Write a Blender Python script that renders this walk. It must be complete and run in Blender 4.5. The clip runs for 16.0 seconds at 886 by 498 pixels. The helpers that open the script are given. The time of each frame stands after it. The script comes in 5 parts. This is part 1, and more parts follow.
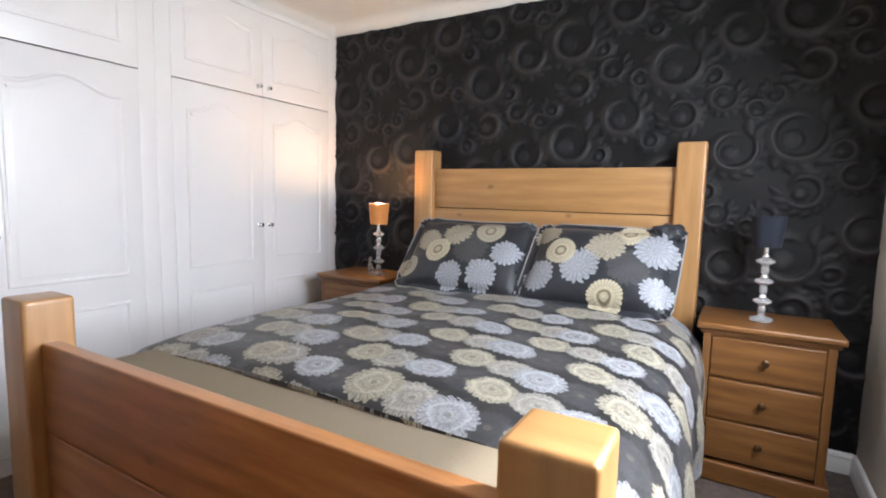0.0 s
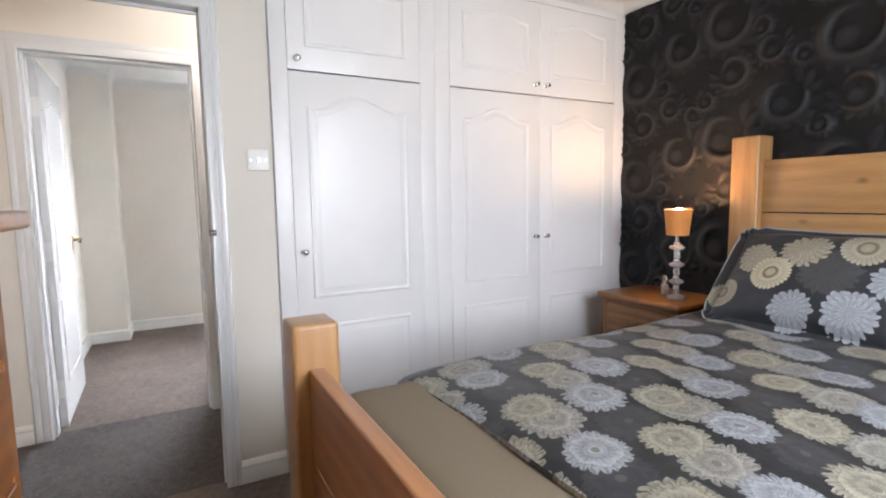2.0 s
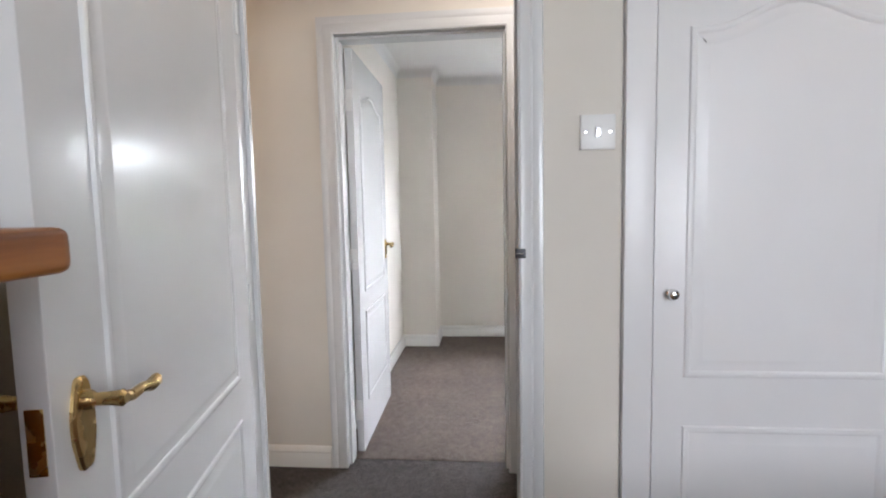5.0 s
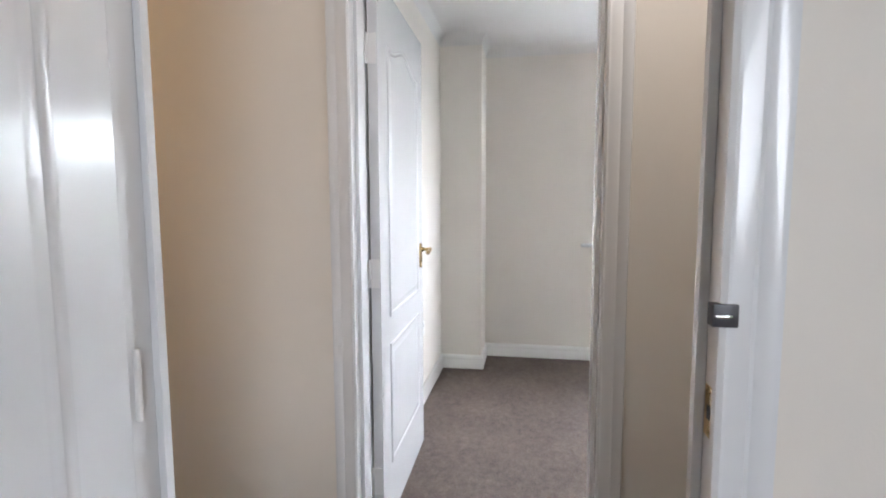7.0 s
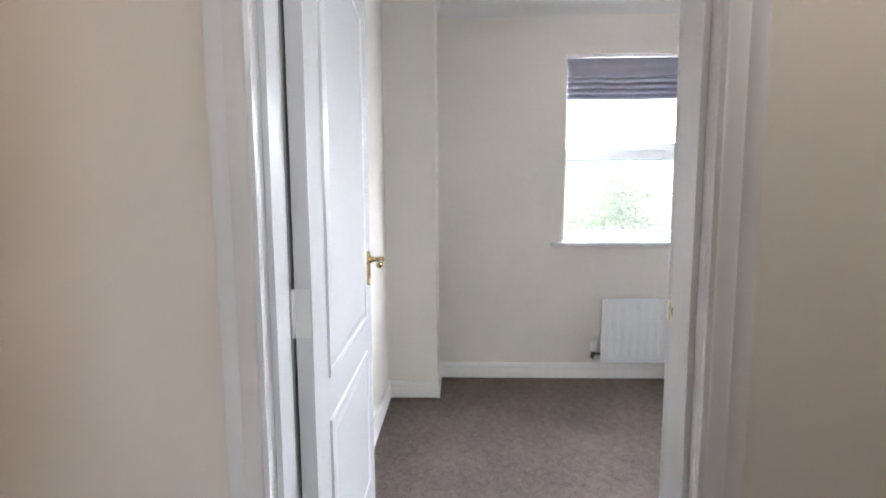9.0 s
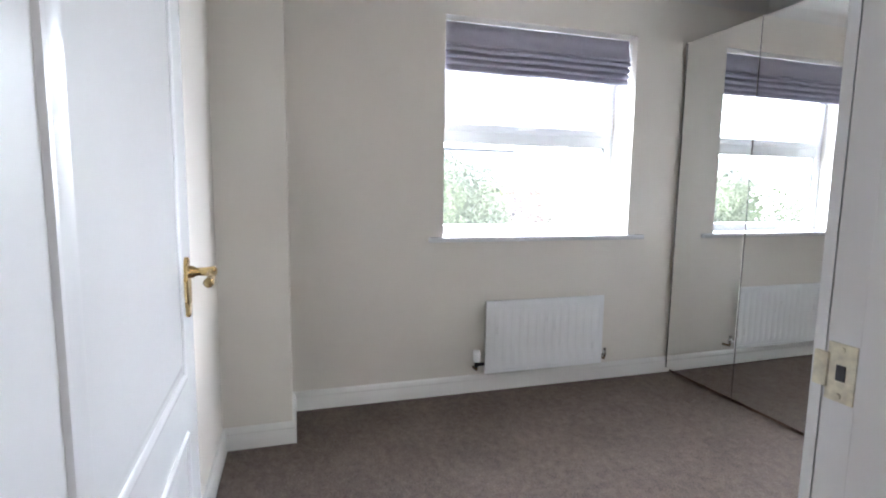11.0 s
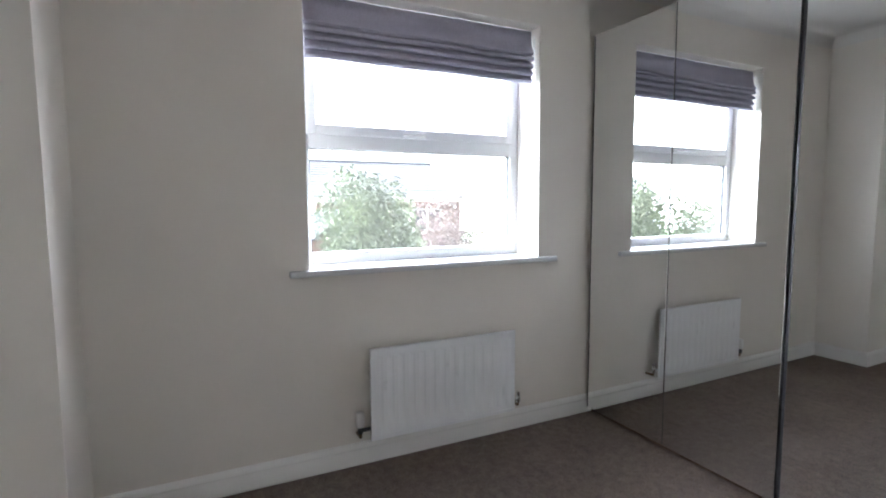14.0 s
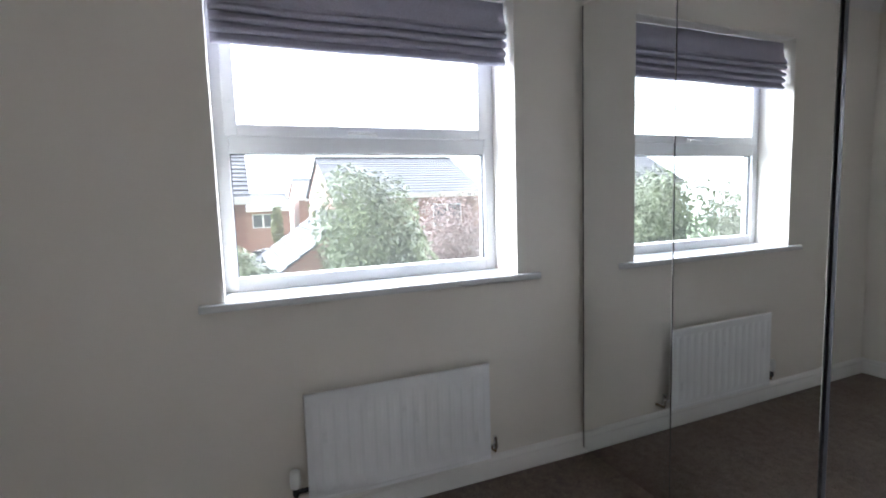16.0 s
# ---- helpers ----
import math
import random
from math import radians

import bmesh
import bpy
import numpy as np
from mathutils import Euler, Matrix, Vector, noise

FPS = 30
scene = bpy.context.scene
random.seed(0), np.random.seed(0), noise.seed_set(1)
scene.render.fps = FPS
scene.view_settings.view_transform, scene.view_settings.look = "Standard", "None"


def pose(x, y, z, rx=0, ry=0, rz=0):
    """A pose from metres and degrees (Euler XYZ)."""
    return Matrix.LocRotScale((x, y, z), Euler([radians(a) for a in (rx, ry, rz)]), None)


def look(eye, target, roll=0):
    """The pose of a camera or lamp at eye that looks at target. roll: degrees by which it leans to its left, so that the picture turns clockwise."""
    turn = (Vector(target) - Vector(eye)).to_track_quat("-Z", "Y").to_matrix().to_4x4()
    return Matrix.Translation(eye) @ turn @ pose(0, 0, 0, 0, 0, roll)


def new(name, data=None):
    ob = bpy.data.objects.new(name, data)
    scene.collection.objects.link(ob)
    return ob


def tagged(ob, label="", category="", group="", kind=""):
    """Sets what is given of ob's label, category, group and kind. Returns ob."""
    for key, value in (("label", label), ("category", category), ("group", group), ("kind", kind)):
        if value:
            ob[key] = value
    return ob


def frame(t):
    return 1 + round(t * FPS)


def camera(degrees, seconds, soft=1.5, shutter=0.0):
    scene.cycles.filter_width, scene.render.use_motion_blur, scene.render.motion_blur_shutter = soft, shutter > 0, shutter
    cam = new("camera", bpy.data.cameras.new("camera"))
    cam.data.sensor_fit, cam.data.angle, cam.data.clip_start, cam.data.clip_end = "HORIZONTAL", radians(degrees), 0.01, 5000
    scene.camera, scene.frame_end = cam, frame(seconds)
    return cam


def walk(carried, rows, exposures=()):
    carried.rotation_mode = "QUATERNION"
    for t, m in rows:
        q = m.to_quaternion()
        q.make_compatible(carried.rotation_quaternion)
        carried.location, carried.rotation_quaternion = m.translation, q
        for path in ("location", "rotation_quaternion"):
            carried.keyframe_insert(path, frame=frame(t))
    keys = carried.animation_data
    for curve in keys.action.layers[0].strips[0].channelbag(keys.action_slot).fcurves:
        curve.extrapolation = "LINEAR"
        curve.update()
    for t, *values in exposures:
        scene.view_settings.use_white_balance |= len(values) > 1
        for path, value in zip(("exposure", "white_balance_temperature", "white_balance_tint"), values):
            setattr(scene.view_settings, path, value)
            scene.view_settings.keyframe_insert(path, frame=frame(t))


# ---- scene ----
cam = camera(83.0, 16.0, 2.0)
PATH = [
    (0, (2.566, -0.458, 1.206), (1.571, 1.265, 1.003), 1.4),
    (0.5, (2.505, -0.369, 1.214), (1.338, 1.243, 1.019), 0.9),
    (1, (2.433, -0.299, 1.216), (1.064, 1.147, 1.028), 0.3),
    (1.5, (2.355, -0.217, 1.227), (0.78, 0.999, 1.024), -0.6),
    (2, (2.27, -0.151, 1.233), (0.52, 0.797, 1.032), -0.9),
    (2.5, (2.177, -0.12, 1.235), (0.298, 0.541, 1.053), -0.7),
    (3, (2.031, -0.106, 1.235), (0.085, 0.316, 1.047), -0.6),
    (3.5, (1.85, -0.091, 1.237), (-0.127, 0.121, 1.023), -0.7),
    (4, (1.672, -0.086, 1.234), (-0.317, -0.016, 1.038), -0.4),
    (4.5, (1.486, -0.073, 1.233), (-0.505, -0.154, 1.057), -1.1),
    (7, (0.584, -0.208, 1.229), (-1.378, -0.549, 1.041), -0.2),
    (7.5, (0.408, -0.247, 1.232), (-1.551, -0.593, 1.014), -0.9),
    (8, (0.222, -0.295, 1.226), (-1.741, -0.609, 1.014), -0.9),
    (10.5, (-0.535, -0.537, 1.210), (-2.471, -0.097, 0.970), 0.6),
    (11, (-0.708, -0.525, 1.167), (-2.611, 0.042, 0.933), 0.8),
    (11.5, (-0.837, -0.54, 1.156), (-2.667, 0.235, 0.932), 1.3),
    (12, (-0.931, -0.552, 1.162), (-2.684, 0.391, 0.962), 0.1),
    (12.5, (-1.011, -0.507, 1.151), (-2.73, 0.498, 0.969), -1.1),
    (13, (-1.069, -0.386, 1.172), (-2.816, 0.57, 0.987), -1.8),
    (13.5, (-1.122, -0.242, 1.18), (-2.904, 0.651, 1.015), -1.5),
    (14, (-1.189, -0.139, 1.19), (-2.986, 0.72, 1.009), -0.3),
    (14.5, (-1.265, -0.049, 1.184), (-3.069, 0.787, 0.97), 0.1),
    (15, (-1.339, 0.051, 1.203), (-3.144, 0.873, 0.946), -0.5),
    (15.5, (-1.415, 0.171, 1.244), (-3.229, 0.974, 0.988), -1.3),
    (16, (-1.449, 0.314, 1.255), (-3.288, 1.073, 1.049), -1.8),
]
walk(cam, [(t, look(eye, aim, roll)) for t, eye, aim, roll in PATH], 
     [(t, stops, 6100 if t < 5 else 6000 if t < 9 else 5930, 12) for t, stops in ((0.0, 0.72), (1.0, 0.75), (2.5, 0.58), (3.5, 0.33), (4.5, 0.25), (7.0, 0.3), (8.0, 0.3), (10.5, -0.02), (11.5, -0.1), (12.5, -0.32), (14.0, -0.64), (16.0, -1.04))])

# ---- world and light ----
world = bpy.data.worlds.new("world")
scene.world = world
world.use_nodes = True
wn = world.node_tree
sky = wn.nodes.new("ShaderNodeTexSky")
sky.sky_type, sky.sun_disc = "NISHITA", False
sky.sun_elevation, sky.sun_rotation = radians(40), radians(50)
sky.air_density, sky.dust_density = 1.0, 4.0
wn.links.new(sky.outputs[0], wn.nodes["Background"].inputs[0])
wn.nodes["Background"].inputs[1].default_value = 0.15

sun_data = bpy.data.lights.new("sun", "SUN")
sun_data.energy, sun_data.angle, sun_data.color = 5.0, radians(2), (1.0, 0.95, 0.88)
sun = new("sun", sun_data)
sun.matrix_world = look((0, 0, 30), (-0.766 * 6, -0.643 * 6, 30 - 0.84 * 6))


def area_lamp(name, m, w, h, power, color):
    d = bpy.data.lights.new(name, "AREA")
    d.shape, d.size, d.size_y, d.energy, d.color = "RECTANGLE", w, h, power, color
    o = new(name, d)
    o.matrix_world = m
    return o


area_lamp("window_light_front", look((3.18, 0.95, 1.5), (1.35, 0.75, 0.3)), 1.2, 1.15, 42, (0.95, 0.97, 1.0))


# ---- materials ----
def node(nt, kind, **values):
    n = nt.nodes.new(kind)
    for key, value in values.items():
        if key.startswith("i_"):
            n.inputs[int(key[2:])].default_value = value
        elif key == "op":
            n.operation = value
        elif key == "dims":
            n.noise_dimensions = value
    return n


def link(nt, a, b):
    nt.links.new(a, b)


def math_node(nt, op, a, b=None, c=None):
    n = nt.nodes.new("ShaderNodeMath")
    n.operation = op
    for k, v in enumerate((a, b, c)):
        if v is None:
            continue
        if isinstance(v, (int, float)):
            n.inputs[k].default_value = v
        else:
            nt.links.new(v, n.inputs[k])
    return n.outputs[0]


def material(name, base, rough=0.5, metal=0.0, coat=0.0):
    m = bpy.data.materials.new(name)
    m.use_nodes = True
    nt = m.node_tree
    b = nt.nodes["Principled BSDF"]
    b.inputs["Base Color"].default_value = (*base, 1)
    b.inputs["Roughness"].default_value = rough
    b.inputs["Metallic"].default_value = metal
    b.inputs["Coat Weight"].default_value = coat
    b.inputs["Coat Roughness"].default_value = 0.12
    return m, nt, b


def coords(nt, uv=False, scale=(1, 1, 1)):
    tc = nt.nodes.new("ShaderNodeTexCoord")
    mp = nt.nodes.new("ShaderNodeMapping")
    mp.inputs["Scale"].default_value = scale
    nt.links.new(tc.outputs["UV" if uv else "Object"], mp.inputs[0])
    return mp.outputs[0]


def noise_tex(nt, vec, scale, detail=3.0, rough=0.5):
    n = nt.nodes.new("ShaderNodeTexNoise")
    n.inputs["Scale"].default_value = scale
    n.inputs["Detail"].default_value = detail
    n.inputs["Roughness"].default_value = rough
    nt.links.new(vec, n.inputs["Vector"])
    return n.outputs[0]


def ramp(nt, fac, stops):
    r = nt.nodes.new("ShaderNodeValToRGB")
    e = r.color_ramp.elements
    while len(e) < len(stops):
        e.new(0.5)
    for k, (p, c) in enumerate(stops):
        e[k].position, e[k].color = p, (*c, 1)
    nt.links.new(fac, r.inputs[0])
    return r.outputs[0]


def mix(nt, fac, a, b):
    n = nt.nodes.new("ShaderNodeMix")
    n.data_type = "RGBA"
    for sock, v in ((n.inputs[0], fac), (n.inputs[6], a), (n.inputs[7], b)):
        if isinstance(v, tuple):
            sock.default_value = (*v, 1)
        elif isinstance(v, (int, float)):
            sock.default_value = v
        else:
            nt.links.new(v, sock)
    return n.outputs[2]


def bump(nt, b, height, strength, distance):
    n = nt.nodes.new("ShaderNodeBump")
    n.inputs["Strength"].default_value = strength
    n.inputs["Distance"].default_value = distance
    nt.links.new(height, n.inputs["Height"])
    nt.links.new(n.outputs[0], b.inputs["Normal"])


def plaster(name, base, rough=0.65):
    m, nt, b = material(name, base, rough)
    v = coords(nt)
    big = noise_tex(nt, v, 1.3, 4)
    dark = tuple(c * 0.93 for c in base)
    link(nt, ramp(nt, big, [(0.3, dark), (0.7, base)]), b.inputs["Base Color"])
    bump(nt, b, noise_tex(nt, v, 260, 2), 0.12, 0.002)
    return m


def gloss_paint(name, base, rough=0.22, grain=0.25, streaks=0.12):
    m, nt, b = material(name, base, rough, coat=0.3)
    v = coords(nt, scale=(1, 1, 0.12))
    streak = noise_tex(nt, v, 60, 4, 0.6)
    big = noise_tex(nt, coords(nt), 2.2, 3)
    link(nt, ramp(nt, big, [(0.3, tuple(c * 0.95 for c in base)), (0.7, base)]), b.inputs["Base Color"])
    link(nt, math_node(nt, "MULTIPLY_ADD", streak, streaks, rough - streaks * 0.5), b.inputs["Roughness"])
    bump(nt, b, streak, grain, 0.0012)
    return m


def wood(name, light, mid, dark, rough=0.32, knots=True):
    m, nt, b = material(name, mid, rough, coat=0.12)
    v = coords(nt, uv=True, scale=(1, 9, 1))
    info = nt.nodes.new("ShaderNodeObjectInfo")
    off = nt.nodes.new("ShaderNodeVectorMath")
    off.operation = "ADD"
    nt.links.new(v, off.inputs[0])
    cmb = nt.nodes.new("ShaderNodeCombineXYZ")
    nt.links.new(math_node(nt, "MULTIPLY", info.outputs["Random"], 37.0), cmb.inputs[0])
    nt.links.new(math_node(nt, "MULTIPLY", info.outputs["Random"], 11.0), cmb.inputs[1])
    nt.links.new(cmb.outputs[0], off.inputs[1])
    v = off.outputs[0]
    grain = noise_tex(nt, v, 3.2, 6, 0.62)
    wavy = nt.nodes.new("ShaderNodeTexWave")
    wavy.bands_direction = "Y"
    wavy.inputs["Scale"].default_value = 0.55
    wavy.inputs["Distortion"].default_value = 9.0
    wavy.inputs["Detail"].default_value = 3.0
    wavy.inputs["Detail Scale"].default_value = 0.7
    nt.links.new(v, wavy.inputs["Vector"])
    both = math_node(nt, "ADD", math_node(nt, "MULTIPLY", grain, 0.8), math_node(nt, "MULTIPLY", wavy.outputs["Fac"], 0.14))
    col = ramp(nt, both, [(0.25, dark), (0.5, mid), (0.75, light)])
    if knots:
        kv = coords(nt, uv=True, scale=(1, 1.7, 1))
        koff = nt.nodes.new("ShaderNodeVectorMath")
        koff.operation = "ADD"
        nt.links.new(kv, koff.inputs[0])
        nt.links.new(cmb.outputs[0], koff.inputs[1])
        vo = nt.nodes.new("ShaderNodeTexVoronoi")
        vo.inputs["Scale"].default_value = 4.4
        nt.links.new(koff.outputs[0], vo.inputs["Vector"])
        warped = math_node(nt, "ADD", vo.outputs["Distance"], math_node(nt, "MULTIPLY", grain, 0.08))
        k = ramp(nt, warped, [(0.06, (1, 1, 1)), (0.17, (0, 0, 0))])
        keep = math_node(nt, "GREATER_THAN", nt_sep(nt, vo.outputs["Color"]), 0.30)
        kk = math_node(nt, "MULTIPLY", k, math_node(nt, "MULTIPLY", keep, 0.8))
        col = mix(nt, kk, col, tuple(c * 0.32 for c in mid))
    link(nt, col, b.inputs["Base Color"])
    link(nt, math_node(nt, "MULTIPLY_ADD", grain, 0.2, rough - 0.08), b.inputs["Roughness"])
    bump(nt, b, both, 0.15, 0.0015)
    return m


def nt_sep(nt, col, which=0):
    s = nt.nodes.new("ShaderNodeSeparateColor")
    nt.links.new(col, s.inputs[0])
    return s.outputs[which]


def carpet_mat(name, a, b_):
    m, nt, b = material(name, a, 0.95)
    v = coords(nt)
    fine = noise_tex(nt, v, 150, 4, 0.8)
    mid_ = noise_tex(nt, v, 26, 4, 0.8)
    big = noise_tex(nt, v, 2.5, 4, 0.6)
    s = math_node(nt, "ADD", math_node(nt, "MULTIPLY", fine, 0.55), math_node(nt, "ADD", math_node(nt, "MULTIPLY", mid_, 0.28), math_node(nt, "MULTIPLY", big, 0.15)))
    link(nt, ramp(nt, s, [(0.41, a), (0.59, b_)]), b.inputs["Base Color"])
    b.inputs["Sheen Weight"].default_value = 0.05
    bump(nt, b, math_node(nt, "ADD", fine, mid_), 1.0, 0.012)
    return m


def floral(name, flowers):
    """Charcoal satin with dahlias: each one (u, v, radius, tone, daisy) in metres on the pillow's face."""
    m, nt, b = material(name, (0.03, 0.032, 0.036), 0.42)
    uv = coords(nt, uv=True)
    sep = nt.nodes.new("ShaderNodeSeparateXYZ")
    nt.links.new(uv, sep.inputs[0])
    warp = noise_tex(nt, uv, 26, 2)
    fine = noise_tex(nt, uv, 110, 3)
    col = mix(nt, ramp(nt, noise_tex(nt, uv, 5, 3), [(0.35, (0, 0, 0)), (0.65, (1, 1, 1))]), (0.012, 0.014, 0.018), (0.026, 0.029, 0.036))
    for k, (fu, fv, rad, tone, daisy) in enumerate(flowers):
        rad *= 1.22
        fv = fv * 1.10 - 0.045
        du = math_node(nt, "SUBTRACT", sep.outputs[0], fu)
        dv = math_node(nt, "SUBTRACT", sep.outputs[1], fv)
        dist = math_node(nt, "DIVIDE", math_node(nt, "SQRT", math_node(nt, "ADD", math_node(nt, "MULTIPLY", du, du), math_node(nt, "MULTIPLY", dv, dv))), rad)
        ang = math_node(nt, "ARCTAN2", dv, du)
        lobes = 14.0 if daisy else 9.0
        petal = math_node(nt, "ABSOLUTE", math_node(nt, "SINE", math_node(nt, "ADD", math_node(nt, "MULTIPLY_ADD", ang, lobes, 1.7 * k), math_node(nt, "MULTIPLY", warp, 1.0 if daisy else 5.0))))
        edge = math_node(nt, "MULTIPLY_ADD", petal, -0.10 if daisy else -0.16, dist)
        if not daisy:
            edge = math_node(nt, "ADD", edge, math_node(nt, "MULTIPLY_ADD", warp, 0.5, -0.2))
        mask = math_node(nt, "LESS_THAN", edge, 0.86)
        ring = math_node(nt, "FRACT", math_node(nt, "MULTIPLY", edge, 2.2 if daisy else 3.4))
        tex = math_node(nt, "MULTIPLY", math_node(nt, "POWER", petal, 0.4), math_node(nt, "MULTIPLY_ADD", ring, 0.45, 0.55))
        tex = math_node(nt, "MULTIPLY_ADD", math_node(nt, "MULTIPLY", tex, math_node(nt, "MULTIPLY_ADD", fine, 1.0, 0.5)), 0.60, 0.36)
        flower = mix(nt, tex, (0.03, 0.03, 0.03), tone)
        if daisy:
            collar = math_node(nt, "COMPARE", dist, 0.30, 0.07)
            flower = mix(nt, math_node(nt, "MULTIPLY", collar, 0.75), flower, (0.09, 0.07, 0.035))
        col = mix(nt, mask, col, flower)
    link(nt, col, b.inputs["Base Color"])
    b.inputs["Sheen Weight"].default_value = 0.04
    bump(nt, b, math_node(nt, "ADD", noise_tex(nt, uv, 14, 3), math_node(nt, "MULTIPLY", noise_tex(nt, uv, 400, 2), 0.05)), 0.5, 0.006)
    return m


def floral_rows(name):
    """The duvet's print: rows of cream, grey, silver and dark dahlias, each overlapping the next."""
    m, nt, b = material(name, (0.03, 0.032, 0.036), 0.46)
    b.inputs["Specular IOR Level"].default_value = 0.28
    uv = coords(nt, uv=True)
    sep = nt.nodes.new("ShaderNodeSeparateXYZ")
    nt.links.new(uv, sep.inputs[0])
    warp = noise_tex(nt, uv, 30, 2)
    a, row_h = 0.118, 0.168
    slant = math_node(nt, "MULTIPLY_ADD", sep.outputs[0], 0.10, sep.outputs[1])
    slow = noise_tex(nt, uv, 3.0, 1)
    slant = math_node(nt, "MULTIPLY_ADD", slow, 0.07, slant)
    vrow = math_node(nt, "DIVIDE", slant, row_h)
    row = math_node(nt, "FLOOR", vrow)
    dv0 = math_node(nt, "MULTIPLY", math_node(nt, "SUBTRACT", math_node(nt, "SUBTRACT", vrow, row), 0.5), row_h)
    col = mix(nt, ramp(nt, noise_tex(nt, uv, 4, 3), [(0.35, (0, 0, 0)), (0.65, (1, 1, 1))]), (0.012, 0.013, 0.014), (0.024, 0.025, 0.028))
    for first in (1, 0):
        uu = math_node(nt, "ADD", math_node(nt, "DIVIDE", sep.outputs[0], 2 * a), math_node(nt, "MULTIPLY_ADD", row, 0.72, 0.5 * first))
        cellx = math_node(nt, "FLOOR", uu)
        key = nt.nodes.new("ShaderNodeCombineXYZ")
        nt.links.new(cellx, key.inputs[0])
        nt.links.new(row, key.inputs[1])
        key.inputs[2].default_value = 3.0 + first
        white = nt.nodes.new("ShaderNodeTexWhiteNoise")
        nt.links.new(key.outputs[0], white.inputs["Vector"])
        rnd = [nt_sep(nt, white.outputs["Color"], k) for k in range(3)]
        du = math_node(nt, "MULTIPLY", math_node(nt, "SUBTRACT", math_node(nt, "SUBTRACT", uu, cellx), math_node(nt, "MULTIPLY_ADD", rnd[0], 0.20, 0.40)), 2 * a)
        dv = math_node(nt, "ADD", dv0, math_node(nt, "MULTIPLY_ADD", rnd[2], 0.026, -0.013))
        dist = math_node(nt, "SQRT", math_node(nt, "ADD", math_node(nt, "MULTIPLY", du, du), math_node(nt, "MULTIPLY", dv, dv)))
        ang = math_node(nt, "ARCTAN2", dv, du)
        turn = math_node(nt, "MULTIPLY_ADD", rnd[2], 6.0, math_node(nt, "MULTIPLY", warp, 5.0))
        tip = math_node(nt, "ABSOLUTE", math_node(nt, "SINE", math_node(nt, "MULTIPLY_ADD", ang, 10.0, turn)))
        edge = math_node(nt, "ADD", math_node(nt, "MULTIPLY_ADD", tip, -0.012, dist), math_node(nt, "MULTIPLY", warp, 0.030))
        edge = math_node(nt, "MULTIPLY_ADD", rnd[1], -0.014, math_node(nt, "ADD", edge, 0.004))
        mask = math_node(nt, "LESS_THAN", edge, 0.080)
        # petals in rings, each ring turned against the last
        ring = math_node(nt, "FLOOR", math_node(nt, "DIVIDE", math_node(nt, "MULTIPLY_ADD", warp, 0.040, math_node(nt, "MULTIPLY_ADD", tip, -0.012, dist)), 0.021))
        petal = math_node(nt, "ABSOLUTE", math_node(nt, "SINE", math_node(nt, "ADD", math_node(nt, "MULTIPLY_ADD", ang, 10.0, turn), math_node(nt, "MULTIPLY", ring, 1.57))))
        depth = math_node(nt, "FRACT", math_node(nt, "DIVIDE", math_node(nt, "MULTIPLY_ADD", warp, 0.040, math_node(nt, "MULTIPLY_ADD", petal, -0.012, dist)), 0.021))
        tex = math_node(nt, "MULTIPLY", math_node(nt, "POWER", petal, 0.45), math_node(nt, "MULTIPLY_ADD", depth, 0.55, 0.50))
        tex = math_node(nt, "MULTIPLY", tex, math_node(nt, "MULTIPLY_ADD", noise_tex(nt, uv, 90, 3), 1.1, 0.42))
        tex = math_node(nt, "MULTIPLY_ADD", tex, 0.75, 0.20)
        sort_ = math_node(nt, "MULTIPLY", math_node(nt, "FLOORED_MODULO", math_node(nt, "MULTIPLY_ADD", cellx, 2.0, -1.0 * first), 4.0), 0.25)
        tone = ramp(nt, sort_, [(0.0, (0.37, 0.345, 0.27)), (0.25, (0.34, 0.325, 0.29)), (0.5, (0.35, 0.365, 0.395)), (0.75, (0.045, 0.046, 0.051))])
        flower = mix(nt, tex, (0.022, 0.022, 0.025), tone)
        heart = math_node(nt, "MULTIPLY", math_node(nt, "LESS_THAN", dist, 0.010), 0.7)
        flower = mix(nt, heart, flower, (0.09, 0.085, 0.07))
        col = mix(nt, mask, col, flower)
    link(nt, col, b.inputs["Base Color"])
    b.inputs["Sheen Weight"].default_value = 0.04
    bump(nt, b, math_node(nt, "ADD", noise_tex(nt, uv, 12, 4), math_node(nt, "MULTIPLY", noise_tex(nt, uv, 400, 2), 0.05)), 0.5, 0.007)
    return m


